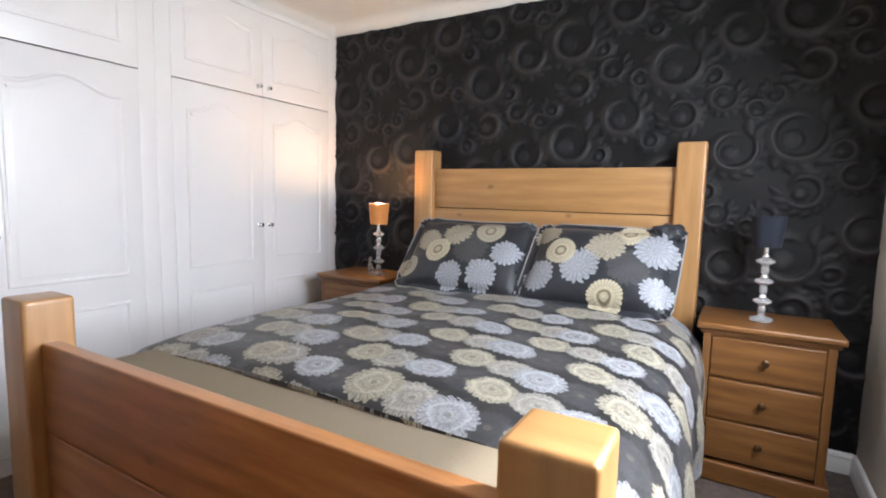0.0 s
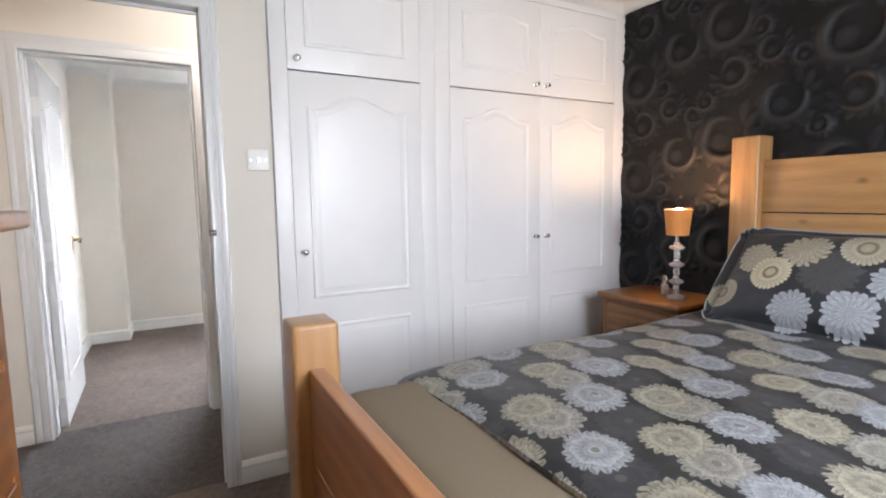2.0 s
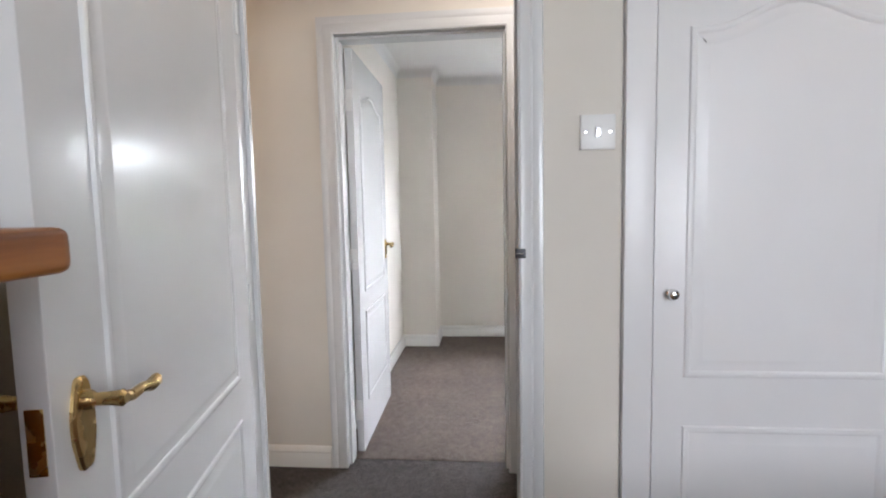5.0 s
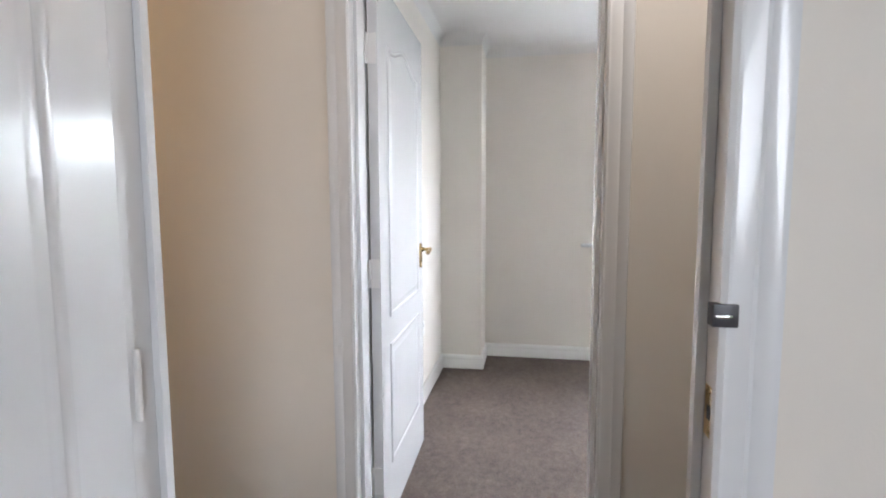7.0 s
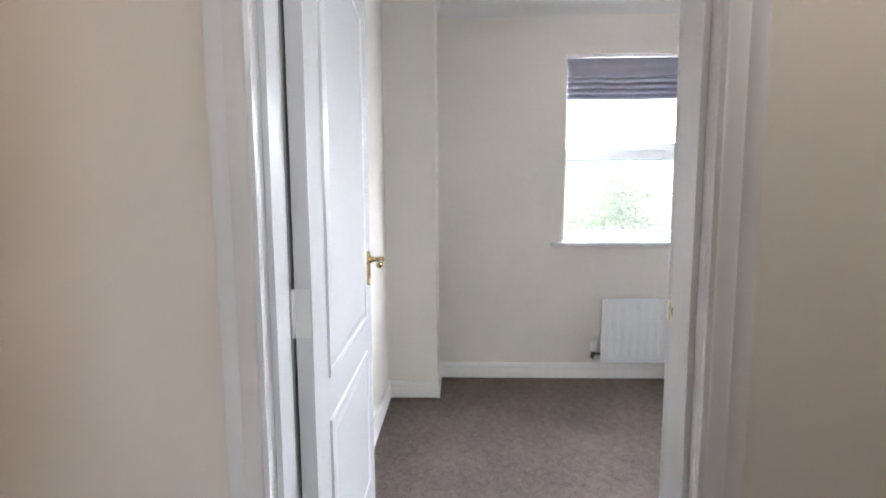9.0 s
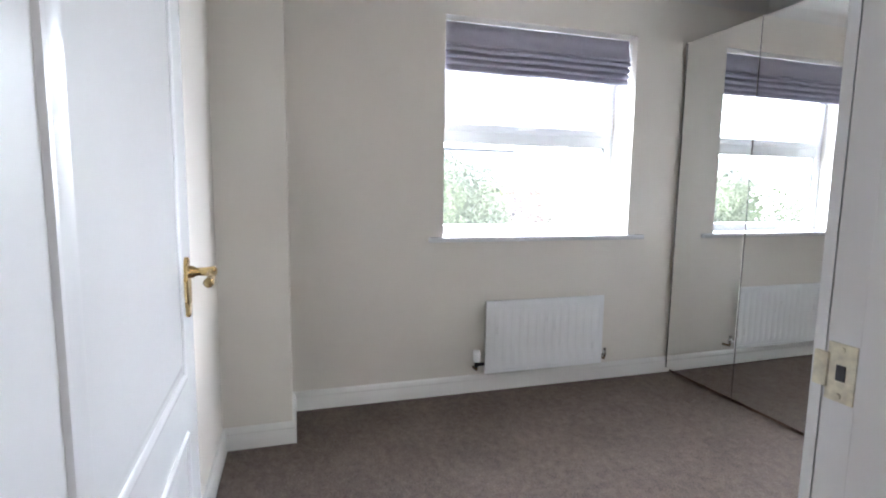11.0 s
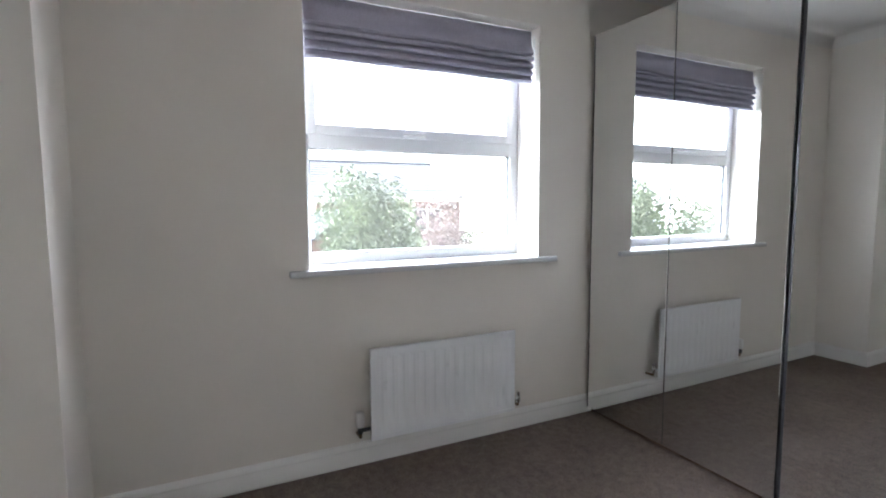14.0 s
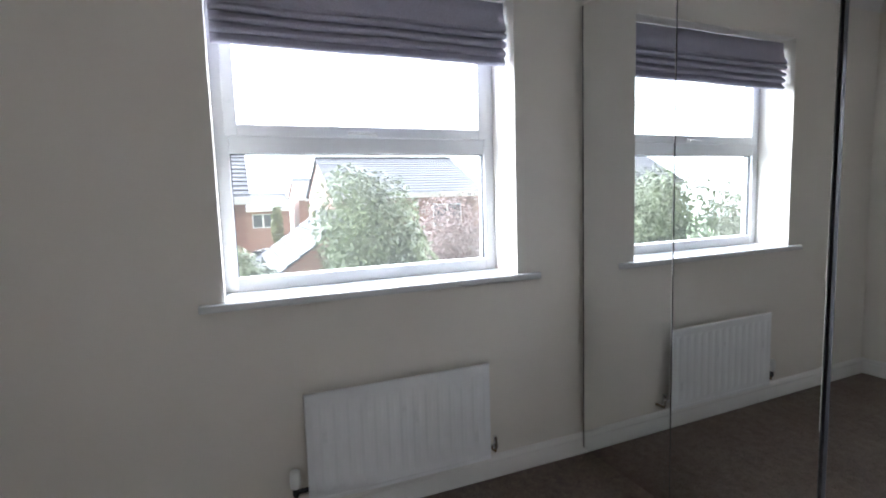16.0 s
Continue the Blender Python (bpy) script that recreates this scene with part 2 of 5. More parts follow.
def scroll_paper(name):
    """Black embossed wallpaper: matt ground, slightly shinier raised parts; relief shading is also in the colour."""
    m, nt, b = material(name, (0.012, 0.012, 0.014), 0.5)
    b.inputs["Specular IOR Level"].default_value = 0.30
    tc = nt.nodes.new("ShaderNodeTexCoord")
    sep = nt.nodes.new("ShaderNodeSeparateXYZ")
    nt.links.new(tc.outputs["Object"], sep.inputs[0])
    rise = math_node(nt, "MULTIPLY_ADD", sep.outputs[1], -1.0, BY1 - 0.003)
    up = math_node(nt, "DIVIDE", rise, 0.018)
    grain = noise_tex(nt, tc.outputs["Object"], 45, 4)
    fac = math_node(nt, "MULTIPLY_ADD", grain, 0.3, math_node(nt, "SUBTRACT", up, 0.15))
    # colour by height: recesses shaded darker, raised scrolls lit paler
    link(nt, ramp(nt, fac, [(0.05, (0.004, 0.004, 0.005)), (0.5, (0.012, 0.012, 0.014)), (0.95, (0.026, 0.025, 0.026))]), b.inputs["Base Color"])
    link(nt, math_node(nt, "MULTIPLY_ADD", fac, -0.08, 0.62), b.inputs["Roughness"])
    bump(nt, b, grain, 0.35, 0.003)
    return m


def simple(name, base, rough=0.5, metal=0.0, scale=40, amount=0.1, bumpy=0.1):
    m, nt, b = material(name, base, rough, metal)
    v = coords(nt)
    n = noise_tex(nt, v, scale, 4)
    link(nt, ramp(nt, n, [(0.3, tuple(c * (1 - amount) for c in base)), (0.7, tuple(min(1, c * (1 + amount * 0.5)) for c in base))]), b.inputs["Base Color"])
    link(nt, math_node(nt, "MULTIPLY_ADD", n, 0.16, max(0.0, rough - 0.08)), b.inputs["Roughness"])
    if bumpy:
        bump(nt, b, n, bumpy, 0.002)
    return m


def glassy(name, color, rough=0.0, ior=1.45):
    m = bpy.data.materials.new(name)
    m.use_nodes = True
    b = m.node_tree.nodes["Principled BSDF"]
    b.inputs["Base Color"].default_value = (*color, 1)
    b.inputs["Roughness"].default_value = rough
    b.inputs["IOR"].default_value = ior
    b.inputs["Transmission Weight"].default_value = 1.0
    return m


CREAM = plaster("cream_paint", (0.74, 0.70, 0.635))
CREAM2 = plaster("pale_cream_paint", (0.78, 0.74, 0.68))
# Cream taken down to tan, so the side wall's dimness sits in its colour.
CREAM_DIM = plaster("dimmed_cream_paint", (0.54, 0.475, 0.37))
CEIL = plaster("ceiling_paint", (0.74, 0.73, 0.71), 0.8)
GLOSS = gloss_paint("white_gloss_paint", (0.725, 0.735, 0.745), 0.24, 0.06, 0.05)
SATIN = gloss_paint("white_satin_paint", (0.80, 0.79, 0.77), 0.34, 0.04, 0.05)
GLOSS_W = gloss_paint("wardrobe_white_paint", (0.81, 0.805, 0.815), 0.35, 0.015, 0.03)
GLOSS_W.node_tree.nodes["Principled BSDF"].inputs["Coat Weight"].default_value = 0.08
PINE = wood("honey_pine", (0.48, 0.275, 0.115), (0.405, 0.220, 0.084), (0.33, 0.168, 0.060))
# Honey pine darkened and reddened: the bedside cabinets' shade is in this colour.
PINE_DIM = wood("shaded_honey_pine", (0.28, 0.130, 0.040), (0.20, 0.088, 0.025), (0.12, 0.046, 0.013))
PINE_D = wood("orange_pine", (0.44, 0.180, 0.034), (0.31, 0.108, 0.016), (0.14, 0.038, 0.005), 0.32)
PINE_F = wood("reddish_pine", (0.50, 0.250, 0.100), (0.39, 0.170, 0.062), (0.24, 0.092, 0.030))
CARPET = carpet_mat("taupe_carpet", (0.072, 0.051, 0.040), (0.245, 0.184, 0.150))
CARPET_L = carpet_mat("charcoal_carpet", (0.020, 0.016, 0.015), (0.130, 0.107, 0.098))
BY1 = 2.358
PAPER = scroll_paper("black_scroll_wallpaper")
IVORY, SAND, SILVER, SLATE = (0.54, 0.485, 0.345), (0.38, 0.345, 0.265), (0.34, 0.36, 0.40), (0.055, 0.057, 0.062)
PRINT_A = [(0.055, 0.24, 0.085, SLATE, False), (-0.22, 0.29, 0.064, SAND, False), (-0.05, 0.33, 0.072, SAND, False), (0.13, 0.36, 0.070, SAND, True),
           (-0.135, 0.22, 0.064, IVORY, True), (-0.03, 0.09, 0.062, SILVER, False), (0.15, 0.11, 0.074, SILVER, False), (0.25, 0.24, 0.066, SILVER, False), (-0.30, 0.13, 0.055, SAND, True)]
PRINT_B = [(0.16, 0.22, 0.086, SLATE, False), (-0.28, 0.38, 0.062, SAND, False), (0.13, 0.40, 0.070, IVORY, True), (0.04, 0.31, 0.080, SAND, False),
           (-0.065, 0.20, 0.082, SILVER, False), (-0.175, 0.27, 0.068, IVORY, True), (-0.26, 0.14, 0.072, SILVER, False), (0.26, 0.32, 0.080, SILVER, False),
           (0.08, 0.07, 0.068, IVORY, True), (0.29, 0.12, 0.062, SILVER, False)]
FLORAL_A, FLORAL_B = floral("floral_pillowcase", PRINT_A), floral("floral_pillowcase_second", PRINT_B)
FLORAL_ROWS = floral_rows("floral_duvet_cover")
TAUPE = simple("taupe_fleece", (0.19, 0.155, 0.105), 0.9, 0, 180, 0.08, 0.3)
PIPING = simple("grey_piping", (0.30, 0.30, 0.31), 0.6, 0, 200, 0.2, 0.2)
BRASS = simple("polished_brass", (0.60, 0.43, 0.19), 0.27, 1.0, 30, 0.15, 0.0)
CHROME = simple("chrome", (0.80, 0.80, 0.80), 0.12, 1.0, 30, 0.05, 0.0)
BRONZE = simple("aged_bronze", (0.20, 0.13, 0.075), 0.33, 1.0, 60, 0.3, 0.1)
UPVC = simple("white_upvc", (0.78, 0.79, 0.81), 0.3, 0, 8, 0.04, 0.0)
RADW = simple("radiator_enamel", (0.86, 0.87, 0.89), 0.3, 0, 8, 0.04, 0.0)
BLIND = simple("lilac_grey_fabric", (0.42, 0.41, 0.51), 0.85, 0, 240, 0.2, 0.3)
PLASTIC = simple("white_plastic", (0.80, 0.80, 0.79), 0.35, 0, 20, 0.03, 0.0)
DARKPL = simple("dark_edge_strip", (0.05, 0.05, 0.055), 0.4, 0.3, 20, 0.1, 0.0)
ALU = simple("brushed_aluminium", (0.62, 0.63, 0.65), 0.3, 1.0, 60, 0.08, 0.0)
WALNUT = simple("dark_laminate", (0.10, 0.055, 0.03), 0.45, 0, 30, 0.25, 0.05)
GLASS = glassy("window_glass", (0.97, 0.99, 0.98))
# A small translucent share imitates the lens glare that washes out the view.
_nt = GLASS.node_tree
_veil = _nt.nodes.new("ShaderNodeBsdfTranslucent")
_veil.inputs["Color"].default_value = (0.85, 0.88, 0.92, 1)
_veil_mix = _nt.nodes.new("ShaderNodeMixShader")
_veil_mix.inputs[0].default_value = 0.0072
_nt.links.new(_nt.nodes["Principled BSDF"].outputs[0], _veil_mix.inputs[1])
_nt.links.new(_veil.outputs[0], _veil_mix.inputs[2])
_nt.links.new(_veil_mix.outputs[0], _nt.nodes["Material Output"].inputs[0])
CRYSTAL = glassy("crystal", (0.98, 0.98, 1.0), 0.02, 1.5)
# A quarter of plain white stands in for light caught in the glass.
CRYSTAL.node_tree.nodes["Principled BSDF"].inputs["Transmission Weight"].default_value = 0.75
MIRROR, _, _ = material("mirror_glass", (0.79, 0.80, 0.795), 0.008, 1.0)
SHADE_DARK = simple("dark_silk_shade", (0.006, 0.009, 0.019), 0.85, 0, 200, 0.2, 0.1)


# ---- shape helpers ----
def part(name, bm, mat, parent=None, label="", smooth=False, fix=True):
    if fix:
        bmesh.ops.recalc_face_normals(bm, faces=bm.faces)
    me = bpy.data.meshes.new(name)
    bm.to_mesh(me)
    bm.free()
    me.materials.append(mat)
    if smooth:
        me.shade_smooth()
        me.set_sharp_from_angle(angle=radians(40))
    ob = new(name, me)
    if parent is not None:
        ob.parent = parent
    if label:
        ob["label"] = label
    return ob


def empty(name, at=(0, 0, 0), label="", category="", group="", kind=""):
    e = new(name)
    e.location = at
    e.empty_display_size = 0.1
    return tagged(e, label, category, group, kind)


def uv_long(bm, faces=None):
    """UVs in metres with u along the longest side."""
    lay = bm.loops.layers.uv.verify()
    vs = {v for f in (faces or bm.faces) for v in f.verts}
    lo = [min(v.co[k] for v in vs) for k in range(3)]
    hi = [max(v.co[k] for v in vs) for k in range(3)]
    order = sorted(range(3), key=lambda k: lo[k] - hi[k])
    for f in faces or bm.faces:
        f.normal_update()
        drop = max(range(3), key=lambda k: abs(f.normal[k]))
        rest = [k for k in order if k != drop]
        for lp in f.loops:
            lp[lay].uv = (lp.vert.co[rest[0]] + 0.37 * drop, lp.vert.co[rest[1]] + 0.21 * drop)


def box(bm, lo, hi, bevel=0.0, seg=2):
    r = bmesh.ops.create_cube(bm, size=1.0)
    vs = r["verts"]
    for v in vs:
        v.co = Vector([lo[k] + (hi[k] - lo[k]) * (v.co[k] + 0.5) for k in range(3)])
    if bevel:
        es = list({e for v in vs for e in v.link_edges})
        bmesh.ops.bevel(bm, geom=es, offset=bevel, segments=seg, affect="EDGES", profile=0.6)
    return bm


def boxed(name, lo, hi, mat, parent=None, bevel=0.0, label="", seg=2, smooth=None, kind=""):
    bm = bmesh.new()
    box(bm, lo, hi, bevel, seg)
    uv_long(bm)
    ob = part(name, bm, mat, parent, label, smooth=bevel > 0 if smooth is None else smooth)
    if kind:
        ob["kind"] = kind
    return ob


def sweep(bm, pts, nrm, profile, closed=False):
    """A profile of (aside, up) run along a path in the plane across nrm, with mitred corners."""
    pts = [Vector(p) for p in pts]
    nrm = Vector(nrm)
    n = len(pts)
    rows = []
    for i, p in enumerate(pts):
        a = pts[i - 1] if (i > 0 or closed) else None
        b = pts[(i + 1) % n] if (i < n - 1 or closed) else None
        sides = []
        if a is not None:
            sides.append(nrm.cross(p - a).normalized())
        if b is not None:
            sides.append(nrm.cross(b - p).normalized())
        s = sum(sides, Vector()).normalized()
        s = s / max(0.3, s.dot(sides[0]))
        rows.append([bm.verts.new(p + s * x + nrm * y) for x, y in profile])
    last = n if closed else n - 1
    for i in range(last):
        r0, r1 = rows[i], rows[(i + 1) % n]
        for k in range(len(profile) - 1):
            bm.faces.new((r0[k], r0[k + 1], r1[k + 1], r1[k]))
    if not closed:
        for r in (rows[0], rows[-1]):
            if len(r) > 2:
                bm.faces.new(r)
    return bm


def lathe(bm, profile, seg=24, at=(0, 0, 0), axis="Z", cap=True):
    """Turns (radius, height) about an axis through at."""
    rings = []
    for r, h in profile:
        ring = []
        for k in range(seg):
            a = 2 * math.pi * k / seg
            x, y, z = r * math.cos(a), r * math.sin(a), h
            if axis == "Y":
                x, y, z = x, h, y
            elif axis == "X":
                x, y, z = h, x, y
            ring.append(bm.verts.new((at[0] + x, at[1] + y, at[2] + z)))
        rings.append(ring)
    for a, b in zip(rings, rings[1:]):
        for k in range(seg):
            bm.faces.new((a[k], a[(k + 1) % seg], b[(k + 1) % seg], b[k]))
    if cap:
        bm.faces.new(rings[0])
        bm.faces.new(rings[-1])
    return bm


def tube(bm, pts, radius, seg=10):
    pts = [Vector(p) for p in pts]
    rings = []
    for i, p in enumerate(pts):
        d = (pts[min(i + 1, len(pts) - 1)] - pts[max(i - 1, 0)]).normalized()
        q = d.to_track_quat("Z", "Y")
        r = radius[i] if isinstance(radius, (list, tuple)) else radius
        rings.append([bm.verts.new(p + q @ Vector((r * math.cos(2 * math.pi * k / seg), r * math.sin(2 * math.pi * k / seg), 0))) for k in range(seg)])
    for a, b in zip(rings, rings[1:]):
        for k in range(seg):
            bm.faces.new((a[k], a[(k + 1) % seg], b[(k + 1) % seg], b[k]))
    bm.faces.new(rings[0])
    bm.faces.new(rings[-1])
    return bm


# ---- the plan ----
H = 2.40
BX1, BY0, BY1 = 3.12, -0.82, 2.358          # bedroom
LX, LY0, LY1 = -0.94, -2.9, 0.62           # landing
RX0, RX1, RY0, RY1 = -3.352, -1.07, -0.848, 2.42   # back room
NX, NY = -3.01, -0.552                    # boxed corner
D1A, D1B = -0.742, 0.0                   # bedroom door opening
D2A, D2B = -0.760, -0.002                   # back room door opening
DH = 1.995
WY0, WY1, WZ0, WZ1 = 0.262, 1.452, 0.905, 2.088      # back window
FY0, FY1, FZ0, FZ1 = 0.35, 1.60, 0.95, 2.10       # front window


def wall(name, lo, hi, mat, label=""):
    return boxed(name, lo, hi, mat, kind="structure")


def wall_set(name, boxes, mat):
    bm = bmesh.new()
    for lo, hi in boxes:
        box(bm, lo, hi)
    ob = part(name, bm, mat)
    ob["kind"] = "structure"
    return ob


# wall between bedroom and landing (0.10 thick), door opening, wardrobe recess behind its face
wall_set("wall_bedroom_door", [((-0.055, BY0 - 0.1, 0), (0, D1A - 0.03, H)), ((-0.055, D1B + 0.03, 0), (0, 0.25, H)),
                               ((-0.055, D1A - 0.03, DH + 0.03), (0, D1B + 0.03, H))], CREAM)
wall_set("wall_headboard", [((-0.7, BY1, 0), (BX1 + 0.1, BY1 + 0.12, H))], PAPER)


def scroll_relief(x0, x1, z0, z1, step=0.0075):
    """Height of the embossed scrolls over the wall: curls with a round heart, stems and fans of small leaves."""
    nx, nz = int((x1 - x0) / step) + 1, int((z1 - z0) / step) + 1
    gx, gz = np.meshgrid(np.linspace(x0, x1, nx), np.linspace(z0, z1, nz))
    h = np.zeros_like(gx)
    rnd = random.Random(12)

    def window(cx, cz, r):
        i0, i1 = max(0, int((cx - r - x0) / step)), min(nx, int((cx + r - x0) / step) + 2)
        j0, j1 = max(0, int((cz - r - z0) / step)), min(nz, int((cz + r - z0) / step) + 2)
        return slice(j0, j1), slice(i0, i1)

    def curl(cx, cz, big, hand, start):
        sj, si = window(cx, cz, big * 1.5)
        if h[sj, si].size == 0:
            return
        dx, dz = gx[sj, si] - cx, gz[sj, si] - cz
        r = np.hypot(dx, dz)
        turn = np.mod(hand * np.arctan2(dz, dx) / (2 * math.pi) - start, 1.0)
        line = big * (1.0 - 0.30 * turn)
        wide = big * (0.10 + 0.22 * np.sin(turn * math.pi))
        ends = np.clip(turn / 0.10, 0, 1) * np.clip((0.93 - turn) / 0.18, 0, 1)
        outer = np.exp(-((r - line) / wide) ** 2)
        inner = np.clip(1 - (line - r) / (wide * 0.45), 0, 1)
        crest = 0.020 * np.where(r > line, outer, inner) * ends
        # a hollow dish inside, with a low round heart
        dish = np.clip(1 - (r / (big * 0.78)) ** 4, 0, 1)
        h[sj, si] = np.maximum(h[sj, si] * (1 - dish), crest)
        heart = 0.009 * np.clip(1 - (np.hypot(dx + 0.18 * big, dz + 0.2 * big) / (big * 0.42)) ** 2, 0, 1) ** 0.5
        h[sj, si] = np.maximum(h[sj, si], heart)

    def leaf(cx, cz, length, angle, wide):
        mx, mz = cx + math.cos(angle) * length / 2, cz + math.sin(angle) * length / 2
        sj, si = window(mx, mz, length * 0.8)
        if h[sj, si].size == 0:
            return
        dx, dz = gx[sj, si] - cx, gz[sj, si] - cz
        along = (dx * math.cos(angle) + dz * math.sin(angle)) / length
        bow = 0.25 * length * along * (1 - along)
        across = -dx * math.sin(angle) + dz * math.cos(angle) - bow
        body = np.clip(np.sin(np.clip(along, 0, 1) * math.pi), 0, 1) ** 0.7 * wide + 1e-5
        h[sj, si] = np.maximum(h[sj, si], 0.008 * np.clip(1 - (across / body) ** 2, 0, 1) ** 0.5 * ((along > 0) & (along < 1)))

    motif = [(0.12, 0.12, 0.115, -1, 0.92), (0.40, 0.25, 0.095, -1, 0.88), (0.16, 0.43, 0.075, 1, 0.55), (0.34, 0.50, 0.060, -1, 0.95),
             (0.29, 0.05, 0.045, 1, 0.6), (0.48, 0.44, 0.042, -1, 0.1), (0.02, 0.31, 0.045, 1, 0.4)]
    cells = [(a, c) for a in range(-1, int((x1 - x0) / 0.53) + 2) for c in range(-1, int((z1 - z0) / 0.56) + 2)]
    for fans in (True, False):
        for a, c in cells:
            ox, oz = x0 + a * 0.53, z0 + c * 0.56 + (0.19 if a % 2 else 0.0)
            for cx, cz, big, hand, start in motif:
                base = start * 2 * math.pi * hand
                if not fans:
                    curl(ox + cx, oz + cz, big, hand, start)
                    continue
                for k in range(11):
                    turn = base + hand * 0.42 * k
                    leaf(ox + cx + math.cos(turn) * big * 0.95, oz + cz + math.sin(turn) * big * 0.95, big * (1.0 - 0.04 * k), turn - hand * 0.9, big * 0.24)
    # the paper's soft unevenness
    for k in range(5):
        ax, az = rnd.uniform(9, 30), rnd.uniform(9, 30)
        h += 0.0011 * np.sin(ax * gx + rnd.uniform(0, 6)) * np.sin(az * gz + rnd.uniform(0, 6))
    h = np.clip(h + 0.002, 0, None)
    return gx, gz, h


def embossed_paper():
    gx, gz, h = scroll_relief(0.0225, BX1 - 0.001, 0.10, H - 0.075)
    nz, nx = gx.shape
    verts = np.stack([gx, BY1 - 0.003 - h, gz], axis=-1).reshape(-1, 3)
    idx = np.arange(nz * nx).reshape(nz, nx)
    quads = np.stack([idx[:-1, :-1], idx[:-1, 1:], idx[1:, 1:], idx[1:, :-1]], axis=-1).reshape(-1, 4)
    me = bpy.data.meshes.new("wall_paper")
    me.from_pydata(verts.tolist(), [], quads.tolist())
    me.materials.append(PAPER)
    me.shade_smooth()
    ob = new("wall_paper", me)
    ob["kind"] = "structure"


embossed_paper()
wall_set("wall_bedroom_side", [((0.0, BY0 - 0.12, 0), (BX1 + 0.1, BY0, H))], CREAM_DIM)
wall_set("wall_front", [((BX1, BY0, 0), (BX1 + 0.28, FY0, H)), ((BX1, FY1, 0), (BX1 + 0.28, BY1, H)),
                        ((BX1, FY0, 0), (BX1 + 0.28, FY1, FZ0)), ((BX1, FY0, FZ1), (BX1 + 0.28, FY1, H))], CREAM)
wall_set("wall_landing_back", [((-0.62, LY1 + 0.05, 0), (-0.58, BY1 + 0.1, H)), ((LX, LY1, 0), (-0.10, LY1 + 0.05, H)), ((-0.10, 0.256, 0), (-0.08, LY1 + 0.05, H))], CREAM2)
wall_set("wall_back_room_door", [((RX1, LY0, 0), (LX, D2A - 0.03, H)), ((RX1, D2B + 0.03, 0), (LX, RY1, H)),
                                 ((RX1, D2A - 0.03, DH + 0.03), (LX, D2B + 0.03, H))], CREAM2)
wall_set("wall_back_room_lining", [((RX1 - 0.006, RY0, 0), (RX1 - 0.001, D2A - 0.03, H)), ((RX1 - 0.006, D2B + 0.03, 0), (RX1 - 0.001, RY1, H)),
                                   ((RX1 - 0.006, D2A - 0.03, DH + 0.03), (RX1 - 0.001, D2B + 0.03, H))], CREAM2)
wall_set("wall_landing_end", [((RX1, LY0 - 0.1, 0), (0, LY0, H)), ((-0.055, LY0, 0), (0, BY0 - 0.121, H))], CREAM2)
wall_set("wall_back_room_left", [((RX0 - 0.3, RY0 - 0.12, 0), (RX1, RY0, H)), ((RX0, RY0, 0), (NX, NY, H))], CREAM2)
wall_set("wall_window", [((RX0 - 0.3, RY0, 0), (RX0, WY0, H)), ((RX0 - 0.3, WY1, 0), (RX0, RY1, H)),
                         ((RX0 - 0.3, WY0, 0), (RX0, WY1, WZ0)), ((RX0 - 0.3, WY0, WZ1), (RX0, WY1, H))], CREAM2)
wall_set("wall_back_room_right", [((RX0 - 0.3, RY1, 0), (LX, RY1 + 0.12, H))], CREAM2)

wall_set("ceiling_bedroom", [((-0.7, BY0 - 0.1, H), (BX1 + 0.28, BY1 + 0.12, H + 0.1))], CEIL)
wall_set("ceiling_landing", [((RX1 + 0.07, LY0 - 0.1, H), (-0.701, 0.7, H + 0.1)), ((-0.70, LY0 - 0.1, H), (0, BY0 - 0.101, H + 0.1))], CEIL)
wall_set("ceiling_back_room", [((RX0 - 0.3, RY0 - 0.12, H), (RX1 + 0.069, RY1 + 0.12, H + 0.1))], CEIL)
wall_set("floor_bedroom", [((-0.05, BY0 - 0.1, -0.1), (BX1 + 0.1, BY1 + 0.1, 0.0)), ], CARPET)
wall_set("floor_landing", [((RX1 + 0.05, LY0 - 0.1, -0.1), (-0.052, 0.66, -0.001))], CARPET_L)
wall_set("floor_back_room", [((RX0 - 0.1, RY0 - 0.1, -0.1), (RX1 + 0.048, RY1 + 0.1, 0.0))], CARPET)
wall_set("floor_wardrobe", [((-0.62, 0.67, -0.1), (-0.053, BY1, 0.0))], CARPET)

SKIRT = [(0, 0), (0.018, 0), (0.018, 0.062), (0.014, 0.068), (0.014, 0.073), (0.0165, 0.077), (0.012, 0.088), (0.006, 0.098), (0, 0.101)]
COVE = [(0.0, -0.085)] + [(0.085 * (1 - math.cos(a)), -0.085 * (1 - math.sin(a))) for a in [radians(10 * k) for k in range(1, 9)]] + [(0.085, 0.0)]


def skirting(name, pts):
    bm = bmesh.new()
    sweep(bm, pts, (0, 0, 1), SKIRT)
    o = part(name, bm, SATIN, smooth=True)
    o["kind"] = "structure"


def coving(name, pts):
    bm = bmesh.new()
    sweep(bm, [(x, y, H) for x, y in pts], (0, 0, 1), COVE)
    o = part(name, bm, CEIL, smooth=True)
    o["kind"] = "structure"


Z0 = 0.0
skirting("baseboard", [(0, 0.252, 0), (0, D1B + 0.052, 0)])
skirting("baseboard", [(0, D1A - 0.056, 0), (0, BY0, 0), (BX1, BY0, 0), (BX1, BY1, 0), (0.05, BY1, 0)][::1])
skirting("baseboard", [(LX, LY0, 0), (LX, D2A - 0.079, 0)][::-1])
